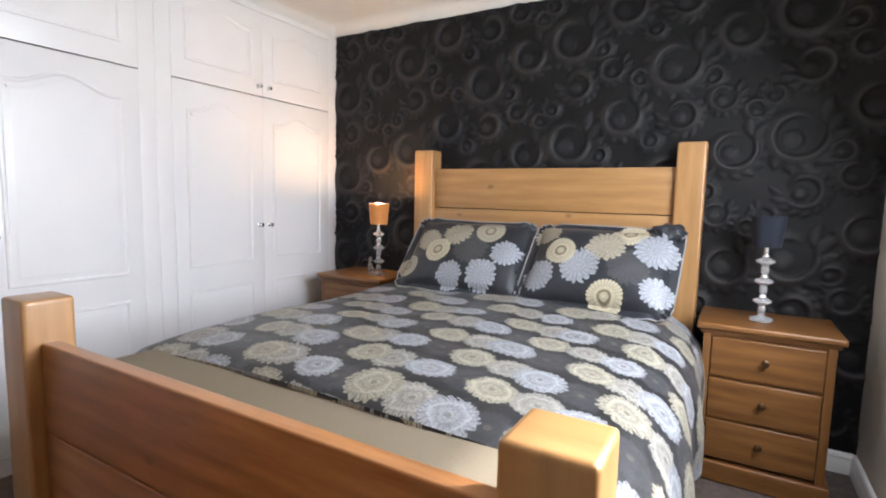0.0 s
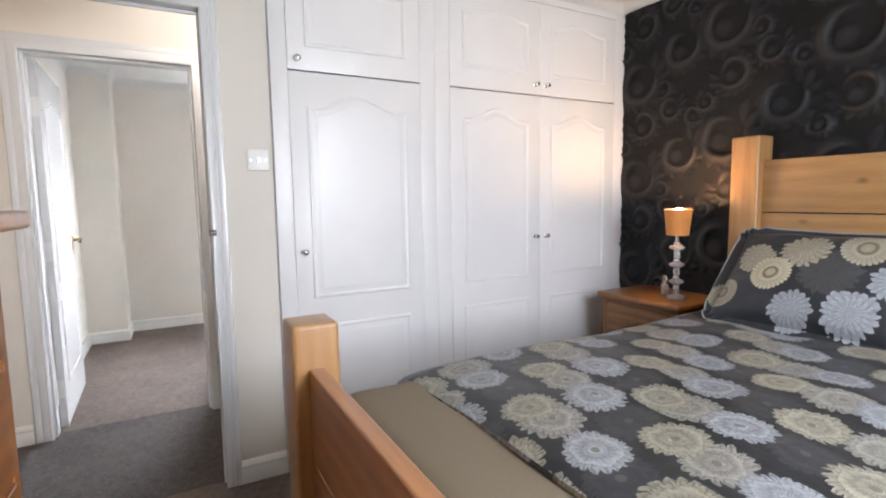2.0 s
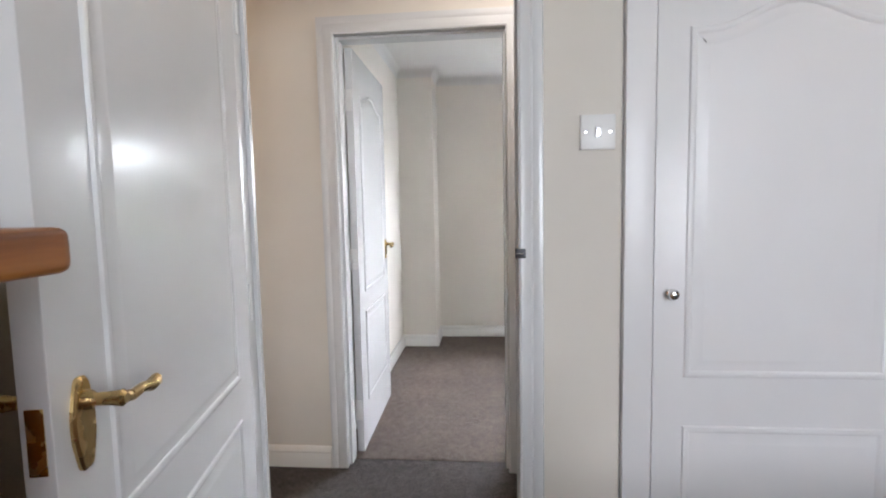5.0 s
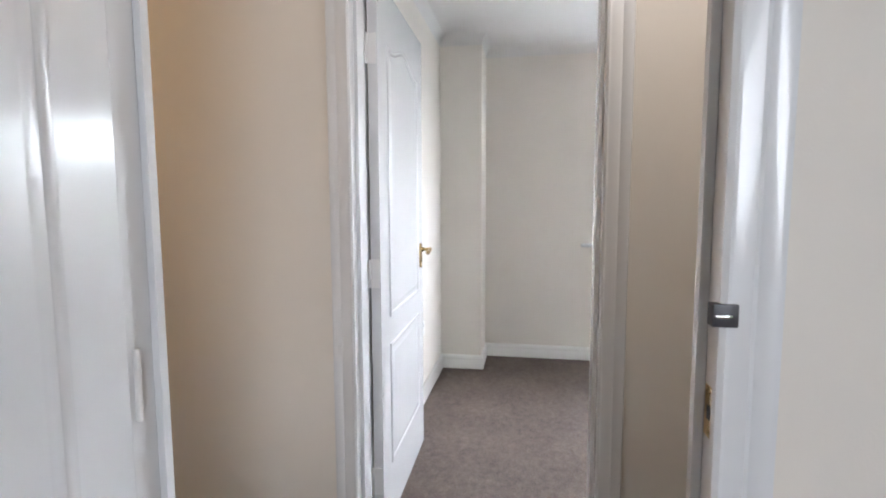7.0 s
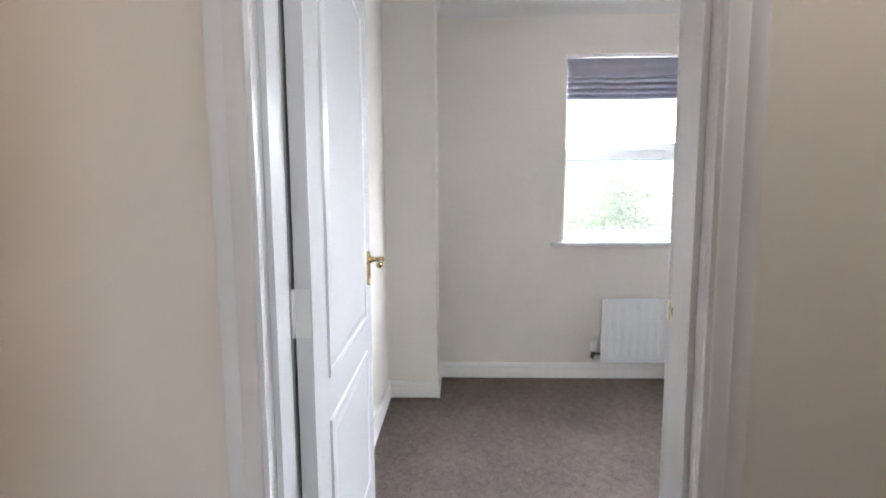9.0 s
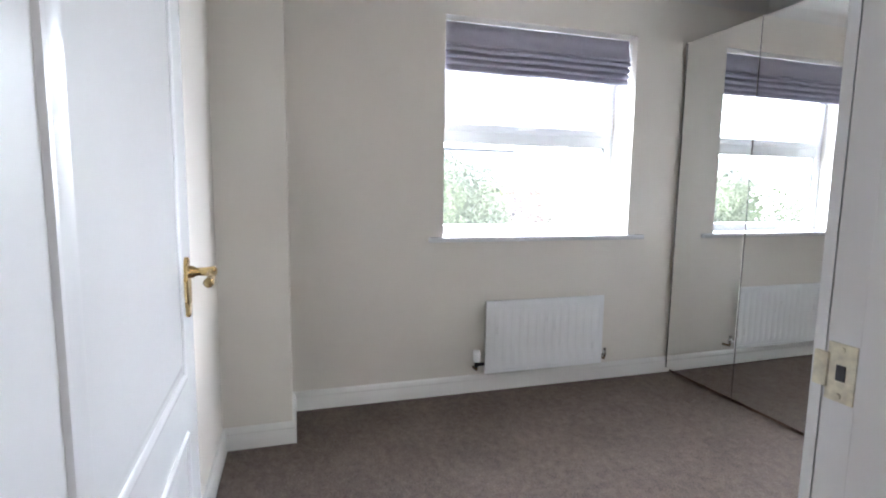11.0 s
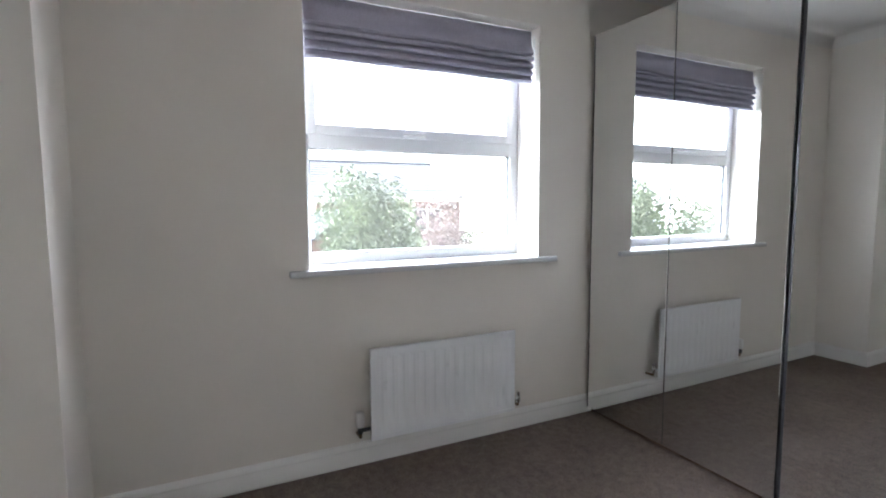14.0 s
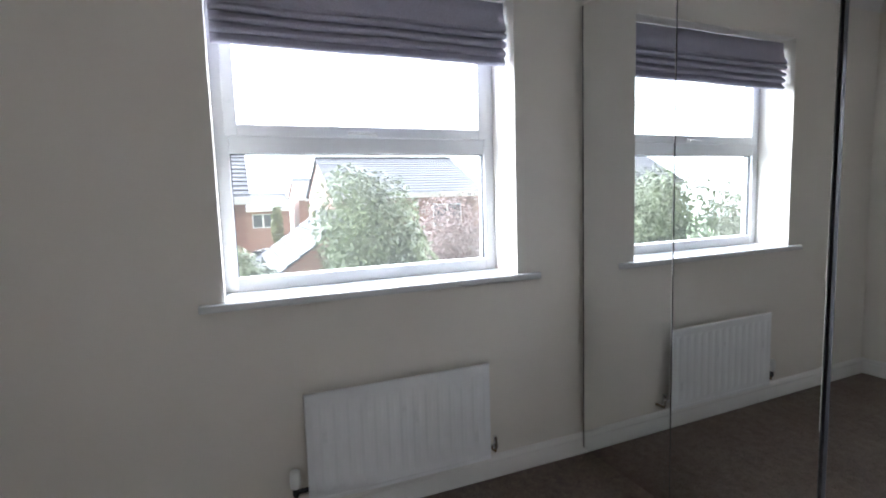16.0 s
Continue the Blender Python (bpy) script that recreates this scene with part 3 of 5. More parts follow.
skirting("baseboard", [(-0.055, LY0, 0), (-0.055, D1A - 0.07, 0)])
skirting("baseboard", [(-0.10, LY1, 0), (LX, LY1, 0), (LX, D2B + 0.079, 0)])
skirting("baseboard", [(RX1 - 0.006, D2A - 0.07, 0), (RX1 - 0.006, RY0, 0), (NX, RY0, 0), (NX, NY, 0), (RX0, NY, 0), (RX0, RY1 - 0.02, 0)][::-1])
coving("trim_coving_bedroom", [(0.0, BY0), (BX1, BY0), (BX1, BY1), (0.0, BY1), (0.0, BY0)])
coving("trim_coving_back_room", [(RX1 - 0.006, RY1), (RX0, RY1), (RX0, NY), (NX, NY), (NX, RY0), (RX1 - 0.006, RY0), (RX1 - 0.006, RY1)])

ARCH = [(0, 0), (0, 0.012), (0.006, 0.016), (0.012, 0.013), (0.03, 0.017), (0.036, 0.013), (0.052, 0.02), (0.060, 0.018), (0.064, 0.0)]


def architrave(name, x, nx, a, b, top, wide=1.0):
    bm = bmesh.new()
    p = [(x, a, 0), (x, a, top), (x, b, top), (x, b, 0)]
    if nx < 0:
        p = p[::-1]
    sweep(bm, p, (nx, 0, 0), [(u * wide, v) for u, v in ARCH])
    o = part(name, bm, GLOSS, smooth=True)
    o["kind"] = "structure"
    return o


architrave("trim_architrave_bedroom", 0.0, 1, D1A + 0.006, D1B - 0.006 + 0.0, DH)
architrave("trim_architrave_landing", -0.055, -1, D1A, D1B, DH)
architrave("trim_architrave_landing", LX, 1, D2A, D2B, DH, 1.22)
architrave("trim_architrave_back_room", RX1 - 0.006, -1, D2A, D2B, DH)


def lining(name, x0, x1, a, b, top, stop0, stop1):
    bm = bmesh.new()
    box(bm, (x0, a - 0.029, 0), (x1, a, top), 0.001)
    box(bm, (x0, b, 0), (x1, b + 0.029, top), 0.001)
    box(bm, (x0, a - 0.029, top + 0.001), (x1, b + 0.029, top + 0.029), 0.001)
    box(bm, (stop0, a + 0.0005, 0), (stop1, a + 0.012, top - 0.001), 0.001)
    box(bm, (stop0, b - 0.012, 0), (stop1, b - 0.0005, top - 0.001), 0.001)
    box(bm, (stop0, a + 0.013, top - 0.013), (stop1, b - 0.013, top - 0.001), 0.001)
    o = part(name, bm, GLOSS)
    o["kind"] = "structure"


lining("trim_door_lining_bedroom", -0.054, -0.001, D1A, D1B, DH, -0.0535, -0.038)
lining("trim_door_lining_back_room", RX1 - 0.005, LX - 0.001, D2A, D2B, DH, RX1 + 0.034, RX1 + 0.105)


def arch_outline(u0, u1, v0, v1, rise, n=14):
    """A panel outline whose top edge swells up in the middle; turns anticlockwise."""
    pts = [(u0, v0), (u1, v0)]
    if not rise:
        return pts + [(u1, v1), (u0, v1)]
    c, w = (u0 + u1) / 2, (u1 - u0)
    top = []
    for k in range(n + 1):
        u = u1 - w * k / n
        s = abs((u - c) / (w / 2))
        top.append((u, v1 + rise * (0.5 + 0.5 * math.cos(math.pi * min(1, s / 0.82)))))
    return pts + top


PANEL = [(0.0, 0.0), (0.003, 0.005), (0.008, 0.0065), (0.014, 0.0045), (0.018, 0.0008), (0.024, 0.0006), (0.042, 0.005), (0.046, 0.0052)]


def panel(bm, place, outline, nrm, profile=PANEL):
    """Moulding round a raised field: place maps (u, v) to a point on the face."""
    pts = [place(u, v) for u, v in outline]
    sweep(bm, pts, nrm, profile, closed=True)
    bm.verts.ensure_lookup_table()
    n, m = len(pts), len(profile)
    base = len(bm.verts) - n * m
    bm.faces.new([bm.verts[base + i * m + m - 1] for i in range(n)])


def leaf_door(name, hinge, angle, flip, label, width=0.762, height=1.98, grip=0.06):
    """A two-panel leaf. It lies along +x from the hinge line and is turned by angle; its seen face looks to +y."""
    e = empty(name, hinge, label, "door", kind="structure")
    t = 0.035
    bm = bmesh.new()
    box(bm, (0, -t, 0.008), (width, 0, height), 0.0015)
    part("leaf", bm, GLOSS, e)
    s = 0.115
    for face in (1, -1):
        y = 0.0 if face > 0 else -t
        bm = bmesh.new()
        place = lambda u, v: Vector((u, y, v))
        for o in (arch_outline(s, width - s, 0.80, 1.78, 0.05), arch_outline(s, width - s, 0.23, 0.70, 0)):
            o = o if face < 0 else o[::-1]
            panel(bm, place, o, (0, face, 0))
        part("panel_moulding", bm, GLOSS, e, smooth=True, fix=False)
    zc = 0.98
    for face in (1, -1):
        y = 0.0 if face > 0 else -t
        handle_set(e, width - grip, y, zc, face)
    boxed("latch_plate", (width - 0.0005, -0.028, zc - 0.05), (width + 0.0015, -0.008, zc + 0.03), BRASS, e, 0.0005)
    for z in (0.22, 0.98, 1.74):
        bm = bmesh.new()
        box(bm, (-0.0015, -t + 0.004, z - 0.05), (0.0005, 0.001, z + 0.05))
        lathe(bm, [(0.005, z - 0.05), (0.005, z + 0.05)], 10, (-0.004, 0.004, 0))
        part("hinge", bm, PLASTIC, e, "white painted hinge")
    e.rotation_euler = (0, 0, radians(angle))
    return e


def handle_set(parent, x, y, z, face):
    bm = bmesh.new()
    # ornate backplate: a rounded long plate with shaped ends
    prof = []
    for k in range(40):
        a = 2 * math.pi * k / 40
        c, s = math.cos(a), math.sin(a)
        w = 0.0205 + 0.002 * math.cos(4 * a)
        prof.append((w * (abs(c) ** 0.7) * (1 if c > 0 else -1), 0.060 * (abs(s) ** 0.85) * (1 if s > 0 else -1)))
    for depth, shrink in ((0.0, 1.0), (0.004, 1.0), (0.007, 0.86)):
        ring = [bm.verts.new((x + px * shrink, y + face * depth, z - 0.010 + pz * (1 - (1 - shrink) * 0.4))) for px, pz in prof]
        if depth:
            for k in range(40):
                bm.faces.new((prev[k], prev[(k + 1) % 40], ring[(k + 1) % 40], ring[k]))
        prev = ring
    bm.faces.new(prev)
    part("backplate", bm, BRASS, parent, "polished brass backplate", smooth=True)
    bm = bmesh.new()
    lathe(bm, [(0.013, 0.006 * face), (0.012, 0.014 * face), (0.008, 0.02 * face), (0.009, 0.04 * face), (0.011, 0.052 * face), (0.006, 0.057 * face)], 16, (x, y, z + 0.02), "Y")
    tube(bm, [(x, y + face * 0.046, z + 0.02), (x - 0.025, y + face * 0.050, z + 0.014), (x - 0.05, y + face * 0.052, z + 0.016), (x - 0.07, y + face * 0.052, z + 0.010), (x - 0.085, y + face * 0.052, z + 0.012), (x - 0.092, y + face * 0.052, z + 0.017)],
         [0.009, 0.0075, 0.007, 0.0085, 0.0095, 0.006], 12)
    part("lever", bm, BRASS, parent, "polished brass scroll lever", smooth=True)


door_1 = leaf_door("door_1", (0.004, D1A + 0.004, 0), 11.2, 1, "open white gloss two-panel bedroom door with brass lever handle", 0.80, 1.98, 0.052)
door_2 = leaf_door("door_2", (RX1 - 0.008, D2A + 0.008, 0), 181.2, 1, "open white gloss two-panel back room door with brass lever handle")


# ---- fitted wardrobe ----
def knob(parent, at, axis="X", r=0.014, mat=CHROME, out=1):
    bm = bmesh.new()
    lathe(bm, [(r * 0.75, 0), (r * 0.8, out * 0.003), (r * 0.4, out * 0.006), (r * 0.4, out * 0.012), (r * 0.9, out * 0.018), (r, out * 0.024), (r * 0.8, out * 0.030), (r * 0.3, out * 0.033)], 18, at, axis)
    return part("knob", bm, mat, parent, smooth=True)


def wardrobe_door(parent, y0, y1, z0, z1, kind):
    """A panelled door on the wardrobe's face, with its mouldings as meshes under it."""
    x = 0.022
    bm = bmesh.new()
    box(bm, (0.003, y0 + 0.0006, z0), (x, y1 - 0.0006, z1), 0.0014)
    d = part("door", bm, GLOSS_W, parent, smooth=True)
    place = lambda u, v: Vector((x, u, v))
    s = 0.075
    bm = bmesh.new()
    if kind == "tall":
        panel(bm, place, arch_outline(y0 + s, y1 - s, 0.79, 1.645, 0.06), (1, 0, 0))
        panel(bm, place, arch_outline(y0 + s, y1 - s, z0 + 0.09, 0.665, 0), (1, 0, 0))
    else:
        panel(bm, place, arch_outline(y0 + s, y1 - s, z0 + 0.10, z1 - 0.11, 0.035), (1, 0, 0))
    part("moulding", bm, GLOSS_W, d, smooth=True, fix=False)
    return d


def cupboard(label, y0, y1, doors, knobs, strips, depth=0.56):
    e = empty("fitted_wardrobe", (0, (y0 + y1) / 2, 0), label, "wardrobe")
    off = Vector(e.location)
    made = []
    bm = bmesh.new()
    box(bm, (-depth, y0 + 0.001, 0.002), (-depth + 0.015, y1 - 0.001, 2.31))
    box(bm, (-depth + 0.015, y0 + 0.001, 0.002), (-0.001, y0 + 0.018, 2.31))
    box(bm, (-depth + 0.015, y1 - 0.018, 0.002), (-0.001, y1 - 0.001, 2.31))
    box(bm, (-depth + 0.015, y0 + 0.019, 1.775), (-0.001, y1 - 0.019, 1.793))
    made.append(part("carcass", bm, GLOSS_W, e))
    for a, b, top in strips:
        bm = bmesh.new()
        box(bm, (-0.001, a, 0.001), (0.021, b, top), 0.0016)
        if b - a > 0.1:
            for c in (a + 0.045, b - 0.045):
                tube(bm, [(0.0205, c, 0.1), (0.0205, c, top - 0.02)], 0.005, 8)
        made.append(part("frame_strip", bm, GLOSS_W, e, smooth=True))
    lo, hi = min(a for a, _, _ in doors), max(b for _, b, _ in doors)
    bm = bmesh.new()
    box(bm, (-0.001, lo, 0.001), (0.012, hi, 0.075), 0.002)
    made.append(part("plinth", bm, GLOSS_W, e))
    bm = bmesh.new()
    box(bm, (-0.001, lo, 2.285), (0.03, hi, 2.32), 0.006)
    made.append(part("cornice", bm, GLOSS_W, e, smooth=True))
    for a, b, k in doors:
        z0, z1 = (0.08, 1.7885) if k == "tall" else (1.7955, 2.283)
        made.append(wardrobe_door(e, a, b, z0, z1, k))
    for y, z in knobs:
        made.append(knob(e, (0.022, y, z), "X"))
    for ob in made:
        ob.location -= off
    return e


boxed("trim_filler", (-0.079, 0.2505, 0), (-0.001, 0.2535, 2.31), GLOSS_W, kind="structure")
cupboard("single white gloss fitted wardrobe with arched panel door and top cupboard", 0.254, 1.037,
         [(0.325, 0.955, "tall"), (0.325, 0.955, "small")], [(0.366, 1.005), (0.366, 1.84)], [(0.254, 0.3245, 2.31), (0.9555, 1.0365, 2.31)], 0.078)
cupboard("double white gloss fitted wardrobe with arched doors by the black wall", 1.037, 2.356,
         [(1.120, 1.697, "tall"), (1.6975, 2.274, "tall"), (1.120, 1.697, "small"), (1.6975, 2.274, "small")],
         [(1.661, 1.012), (1.736, 1.012), (1.661, 1.85), (1.736, 1.85)], [(1.0375, 1.1195, 2.31), (2.2745, 2.356, 2.31)])


# ---- small fittings ----
def switch(name, x, y, z, nx, label):
    e = empty(name, (x, y, z), label, "light switch")
    bm = bmesh.new()
    w = 0.043
    lo, hi = (0.0005, -w, -w), (0.009, w, w)
    if nx < 0:
        lo, hi = (-0.009, -w, -w), (-0.0005, w, w)
    box(bm, lo, hi, 0.003)
    part("plate", bm, PLASTIC, e, smooth=True)
    bm = bmesh.new()
    box(bm, (min(nx * 0.0085, nx * 0.014), -0.0075, -0.013), (max(nx * 0.0085, nx * 0.014), 0.0075, 0.013), 0.002)
    part("rocker", bm, ALU, e, "grey rocker", smooth=True)
    for s in (-1, 1):
        bm = bmesh.new()
        lathe(bm, [(0.003, nx * 0.0085), (0.003, nx * 0.0095)], 10, (0, s * 0.030, 0), "X")
        part("screw", bm, CHROME, e)
    return e


switch("light_switch", 0.0, 0.19, 1.407, 1, "white plastic light switch on the cream wall beside the wardrobe")
switch("light_switch", LX, -1.70, 1.41, 1, "white plastic light switch on the warm landing wall")


def strike(name, at, side, mat, label, face=-1):
    e = empty(name, at, label, "strike plate")
    bm = bmesh.new()
    box(bm, (-0.014, face * 0.0015 if face < 0 else 0.0, -0.03), (0.014, 0.0 if face < 0 else 0.0015, 0.03), 0.0004)
    box(bm, (0.012 if side > 0 else -0.026, face * 0.004 if face < 0 else 0.0, -0.018), (0.026 if side > 0 else -0.012, 0.0 if face < 0 else 0.004, 0.018), 0.001)
    part("plate", bm, mat, e)
    bm = bmesh.new()
    box(bm, (-0.004, face * 0.0025, -0.008), (0.005, face * 0.0016, 0.008))
    part("latch_hole", bm, DARKPL, e, "dark latch opening")
    for z in (-0.024, 0.024):
        bm = bmesh.new()
        lathe(bm, [(0.0028, face * 0.0015), (0.0025, face * 0.0026)], 10, (0, 0, z), "Y")
        part("screw", bm, mat, e)
    return e


strike("strike_plate", (-0.020, D1B, 0.985), 1, BRASS, "worn brass latch plate on the bedroom door frame")
e = empty("door_catch", (0.0, 0.0, 1.107), "small dark metal catch on the bedroom door frame", "catch")
boxed("catch_plate", (0.001, -0.015, -0.0125), (0.019, 0.011, 0.0125), DARKPL, e, 0.0015)
boxed("catch_bolt", (0.0192, -0.014, -0.002), (0.023, 0.005, 0.002), CHROME, e, 0.002, "bright chrome bolt")
PAINTED = simple("spattered_plate", (0.66, 0.62, 0.48), 0.4, 0.2, 90, 0.25, 0.2)
strike("strike_plate", (RX1 + 0.012, D2B, 0.99), -1, PAINTED, "paint-spattered latch plate on the back room door frame")


# ---- bed ----
def bed():
    e = empty("bed", (1.62, 1.2, 0), "honey pine double bed with square posts and planked headboard, made up", "bed")
    o = Vector(e.location)
    made = []
    for x, y0, y1, z in ((0.835, 0.106, 0.232, 0.906), (2.325, 0.106, 0.232, 0.903), (0.788, 2.235, 2.352, 1.500), (2.306, 2.235, 2.352, 1.503)):
        made.append(boxed("post", (x, y0, 0.002), (x + 0.13, y1, z), PINE, e, 0.012, seg=3))
    # footboard planks, with a fine groove between
    for k, (z0, z1) in enumerate(((0.537, 0.787), (0.285, 0.533))):
        made.append(boxed("footboard_plank", (0.966, 0.146, z0), (2.324, 0.188, z1), PINE_F, e, 0.006, seg=3))
    for z0, z1 in ((1.147, 1.385), (0.905, 1.143), (0.665, 0.901), (0.42, 0.661)):
        made.append(boxed("headboard_plank", (0.919, 2.275, z0), (2.305, 2.315, z1), PINE, e, 0.004, seg=2))
    for x in (0.87, 2.36):
        made.append(boxed("side_rail", (x, 0.233, 0.26), (x + 0.03, 2.234, 0.44), PINE, e, 0.004))
    bm = bmesh.new()
    for k in range(12):
        y = 0.30 + 0.155 * k
        box(bm, (0.901, y, 0.325), (2.359, y + 0.07, 0.345), 0.003)
    made.append(part("slats", bm, PINE, e))
    for ob in made:
        ob.location -= o
    return e


bed()


def cushion_rows(bm, lay, nu, nv, fn, uvfn):
    rows = [[bm.verts.new(fn(i / nu, j / nv)) for i in range(nu + 1)] for j in range(nv + 1)]
    for j in range(nv):
        for i in range(nu):
            f = bm.faces.new((rows[j][i], rows[j][i + 1], rows[j + 1][i + 1], rows[j + 1][i]))
            for lp, (a, b) in zip(f.loops, ((i, j), (i + 1, j), (i + 1, j + 1), (i, j + 1))):
                lp[lay].uv = uvfn(a / nu, b / nv)
    return rows


def mattress():
    e = empty("mattress", (1.62, 1.2, 0.346), "thick mattress under a taupe fleece sheet", "mattress")
    bm = bmesh.new()
    box(bm, (0.905 - 1.62, 0.215 - 1.2, 0.0), (2.355 - 1.62, 2.23 - 1.2, 0.340), 0.10, 7)
    for v in bm.verts:
        v.co.z += 0.004 * noise.noise(v.co * 3)
        # the filling bulges over the rails
        if v.co.z > 0.11 and -0.95 < v.co.y < -0.80:
            out = 0.055 * math.sin(math.pi * min(1.0, (v.co.z - 0.10) / 0.30))
            v.co.x += out if v.co.x > 0.6 else -out if v.co.x < -0.6 else 0.0
    part("cover", bm, TAUPE, e, smooth=True)
    return e


mattress()


def duvet():
    """A quilt over the mattress, falling over both sides."""
    e = empty("duvet", (1.62, 1.2, 0.66), "charcoal satin duvet printed with cream and silver dahlias on the bed", "duvet")
    # section across the bed: points (x, z) from one hem to the other
    sec = [(0.735, 0.30), (0.728, 0.40), (0.735, 0.50), (0.765, 0.60), (0.81, 0.668), (0.90, 0.702), (1.05, 0.712), (1.3, 0.716),
           (1.62, 0.72), (1.95, 0.715), (2.2, 0.705), (2.34, 0.685), (2.425, 0.64), (2.475, 0.575), (2.50, 0.49), (2.51, 0.39), (2.505, 0.25)]
    acc = [0.0]
    for a, b in zip(sec, sec[1:]):
        acc.append(acc[-1] + math.hypot(b[0] - a[0], b[1] - a[1]))
    nu, nv = 110, 90
    y0, y1 = 0.47, 2.05

    def at(s):
        s *= acc[-1]
        for k in range(len(acc) - 1):
            if s <= acc[k + 1] or k == len(acc) - 2:
                f = (s - acc[k]) / (acc[k + 1] - acc[k])
                return [sec[k][c] + (sec[k + 1][c] - sec[k][c]) * f for c in (0, 1)]

    bm = bmesh.new()
    lay = bm.loops.layers.uv.verify()

    def top(u, v, drop=0.0):
        x, z = at(u)
        y = y0 + (y1 - y0) * v
        edge = min(1.0, v / 0.05)
        z0 = z
        foot = max(0.0, 1 - v / 0.22) ** 2 * (1 if z > 0.6 else 0)
        z = z - 0.012 * foot
        z = z - 0.012 * (1 - math.sqrt(max(0.0, 1 - (1 - edge) ** 2))) * (1 if z > 0.5 else 0.2)
        y += 0.02 * noise.noise(Vector((x * 2.5, z0 * 3, 4.2))) * (1 - v)
        # soft folds
        p = Vector((x * 2.3, y * 2.0, z0 * 2))
        w = 0.011 + 0.012 * noise.noise(p) + 0.008 * noise.noise(p * 2.7 + Vector((3, 1, 0)))
        w += 0.004 * math.sin(9 * x + 3.5 * y + 4 * noise.noise(p * 0.8))
        w *= 1 - 0.7 * foot
        side = max(0.0, (0.62 - z0) / 0.3)
        out = -1 if x < 1.6 else 1
        fold = 0.016 * side * math.sin(y * 13 + 3 * noise.noise(Vector((y * 2, x, 0))))
        return Vector((x + out * (fold + w * side * 0.6) - 1.62, y - 1.2, z + w * (1 - min(1, side)) - 0.66 - drop))

    rows = cushion_rows(bm, lay, nu, nv, top, lambda u, v: (u * acc[-1], v * (y1 - y0)))
    # hem turned in at the foot
    prev = rows[0]
    for d, yy in ((0.010, -0.003), (0.020, 0.012)):
        ring = []
        for v in rows[0]:
            inw = 1 if v.co.z > -0.1 else 0.2
            shift = 0.0 if inw == 1 else (0.02 if v.co.x < 0 else -0.02)
            ring.append(bm.verts.new(v.co + Vector((shift, yy, -d * inw))))
        for i in range(len(ring) - 1):
            f = bm.faces.new((prev[i], prev[i + 1], ring[i + 1], ring[i]))
            for lp in f.loops:
                lp[lay].uv = (lp.vert.co.x, lp.vert.co.y)
        prev = ring
    part("cover", bm, FLORAL_ROWS, e, smooth=True)
    return e


duvet()


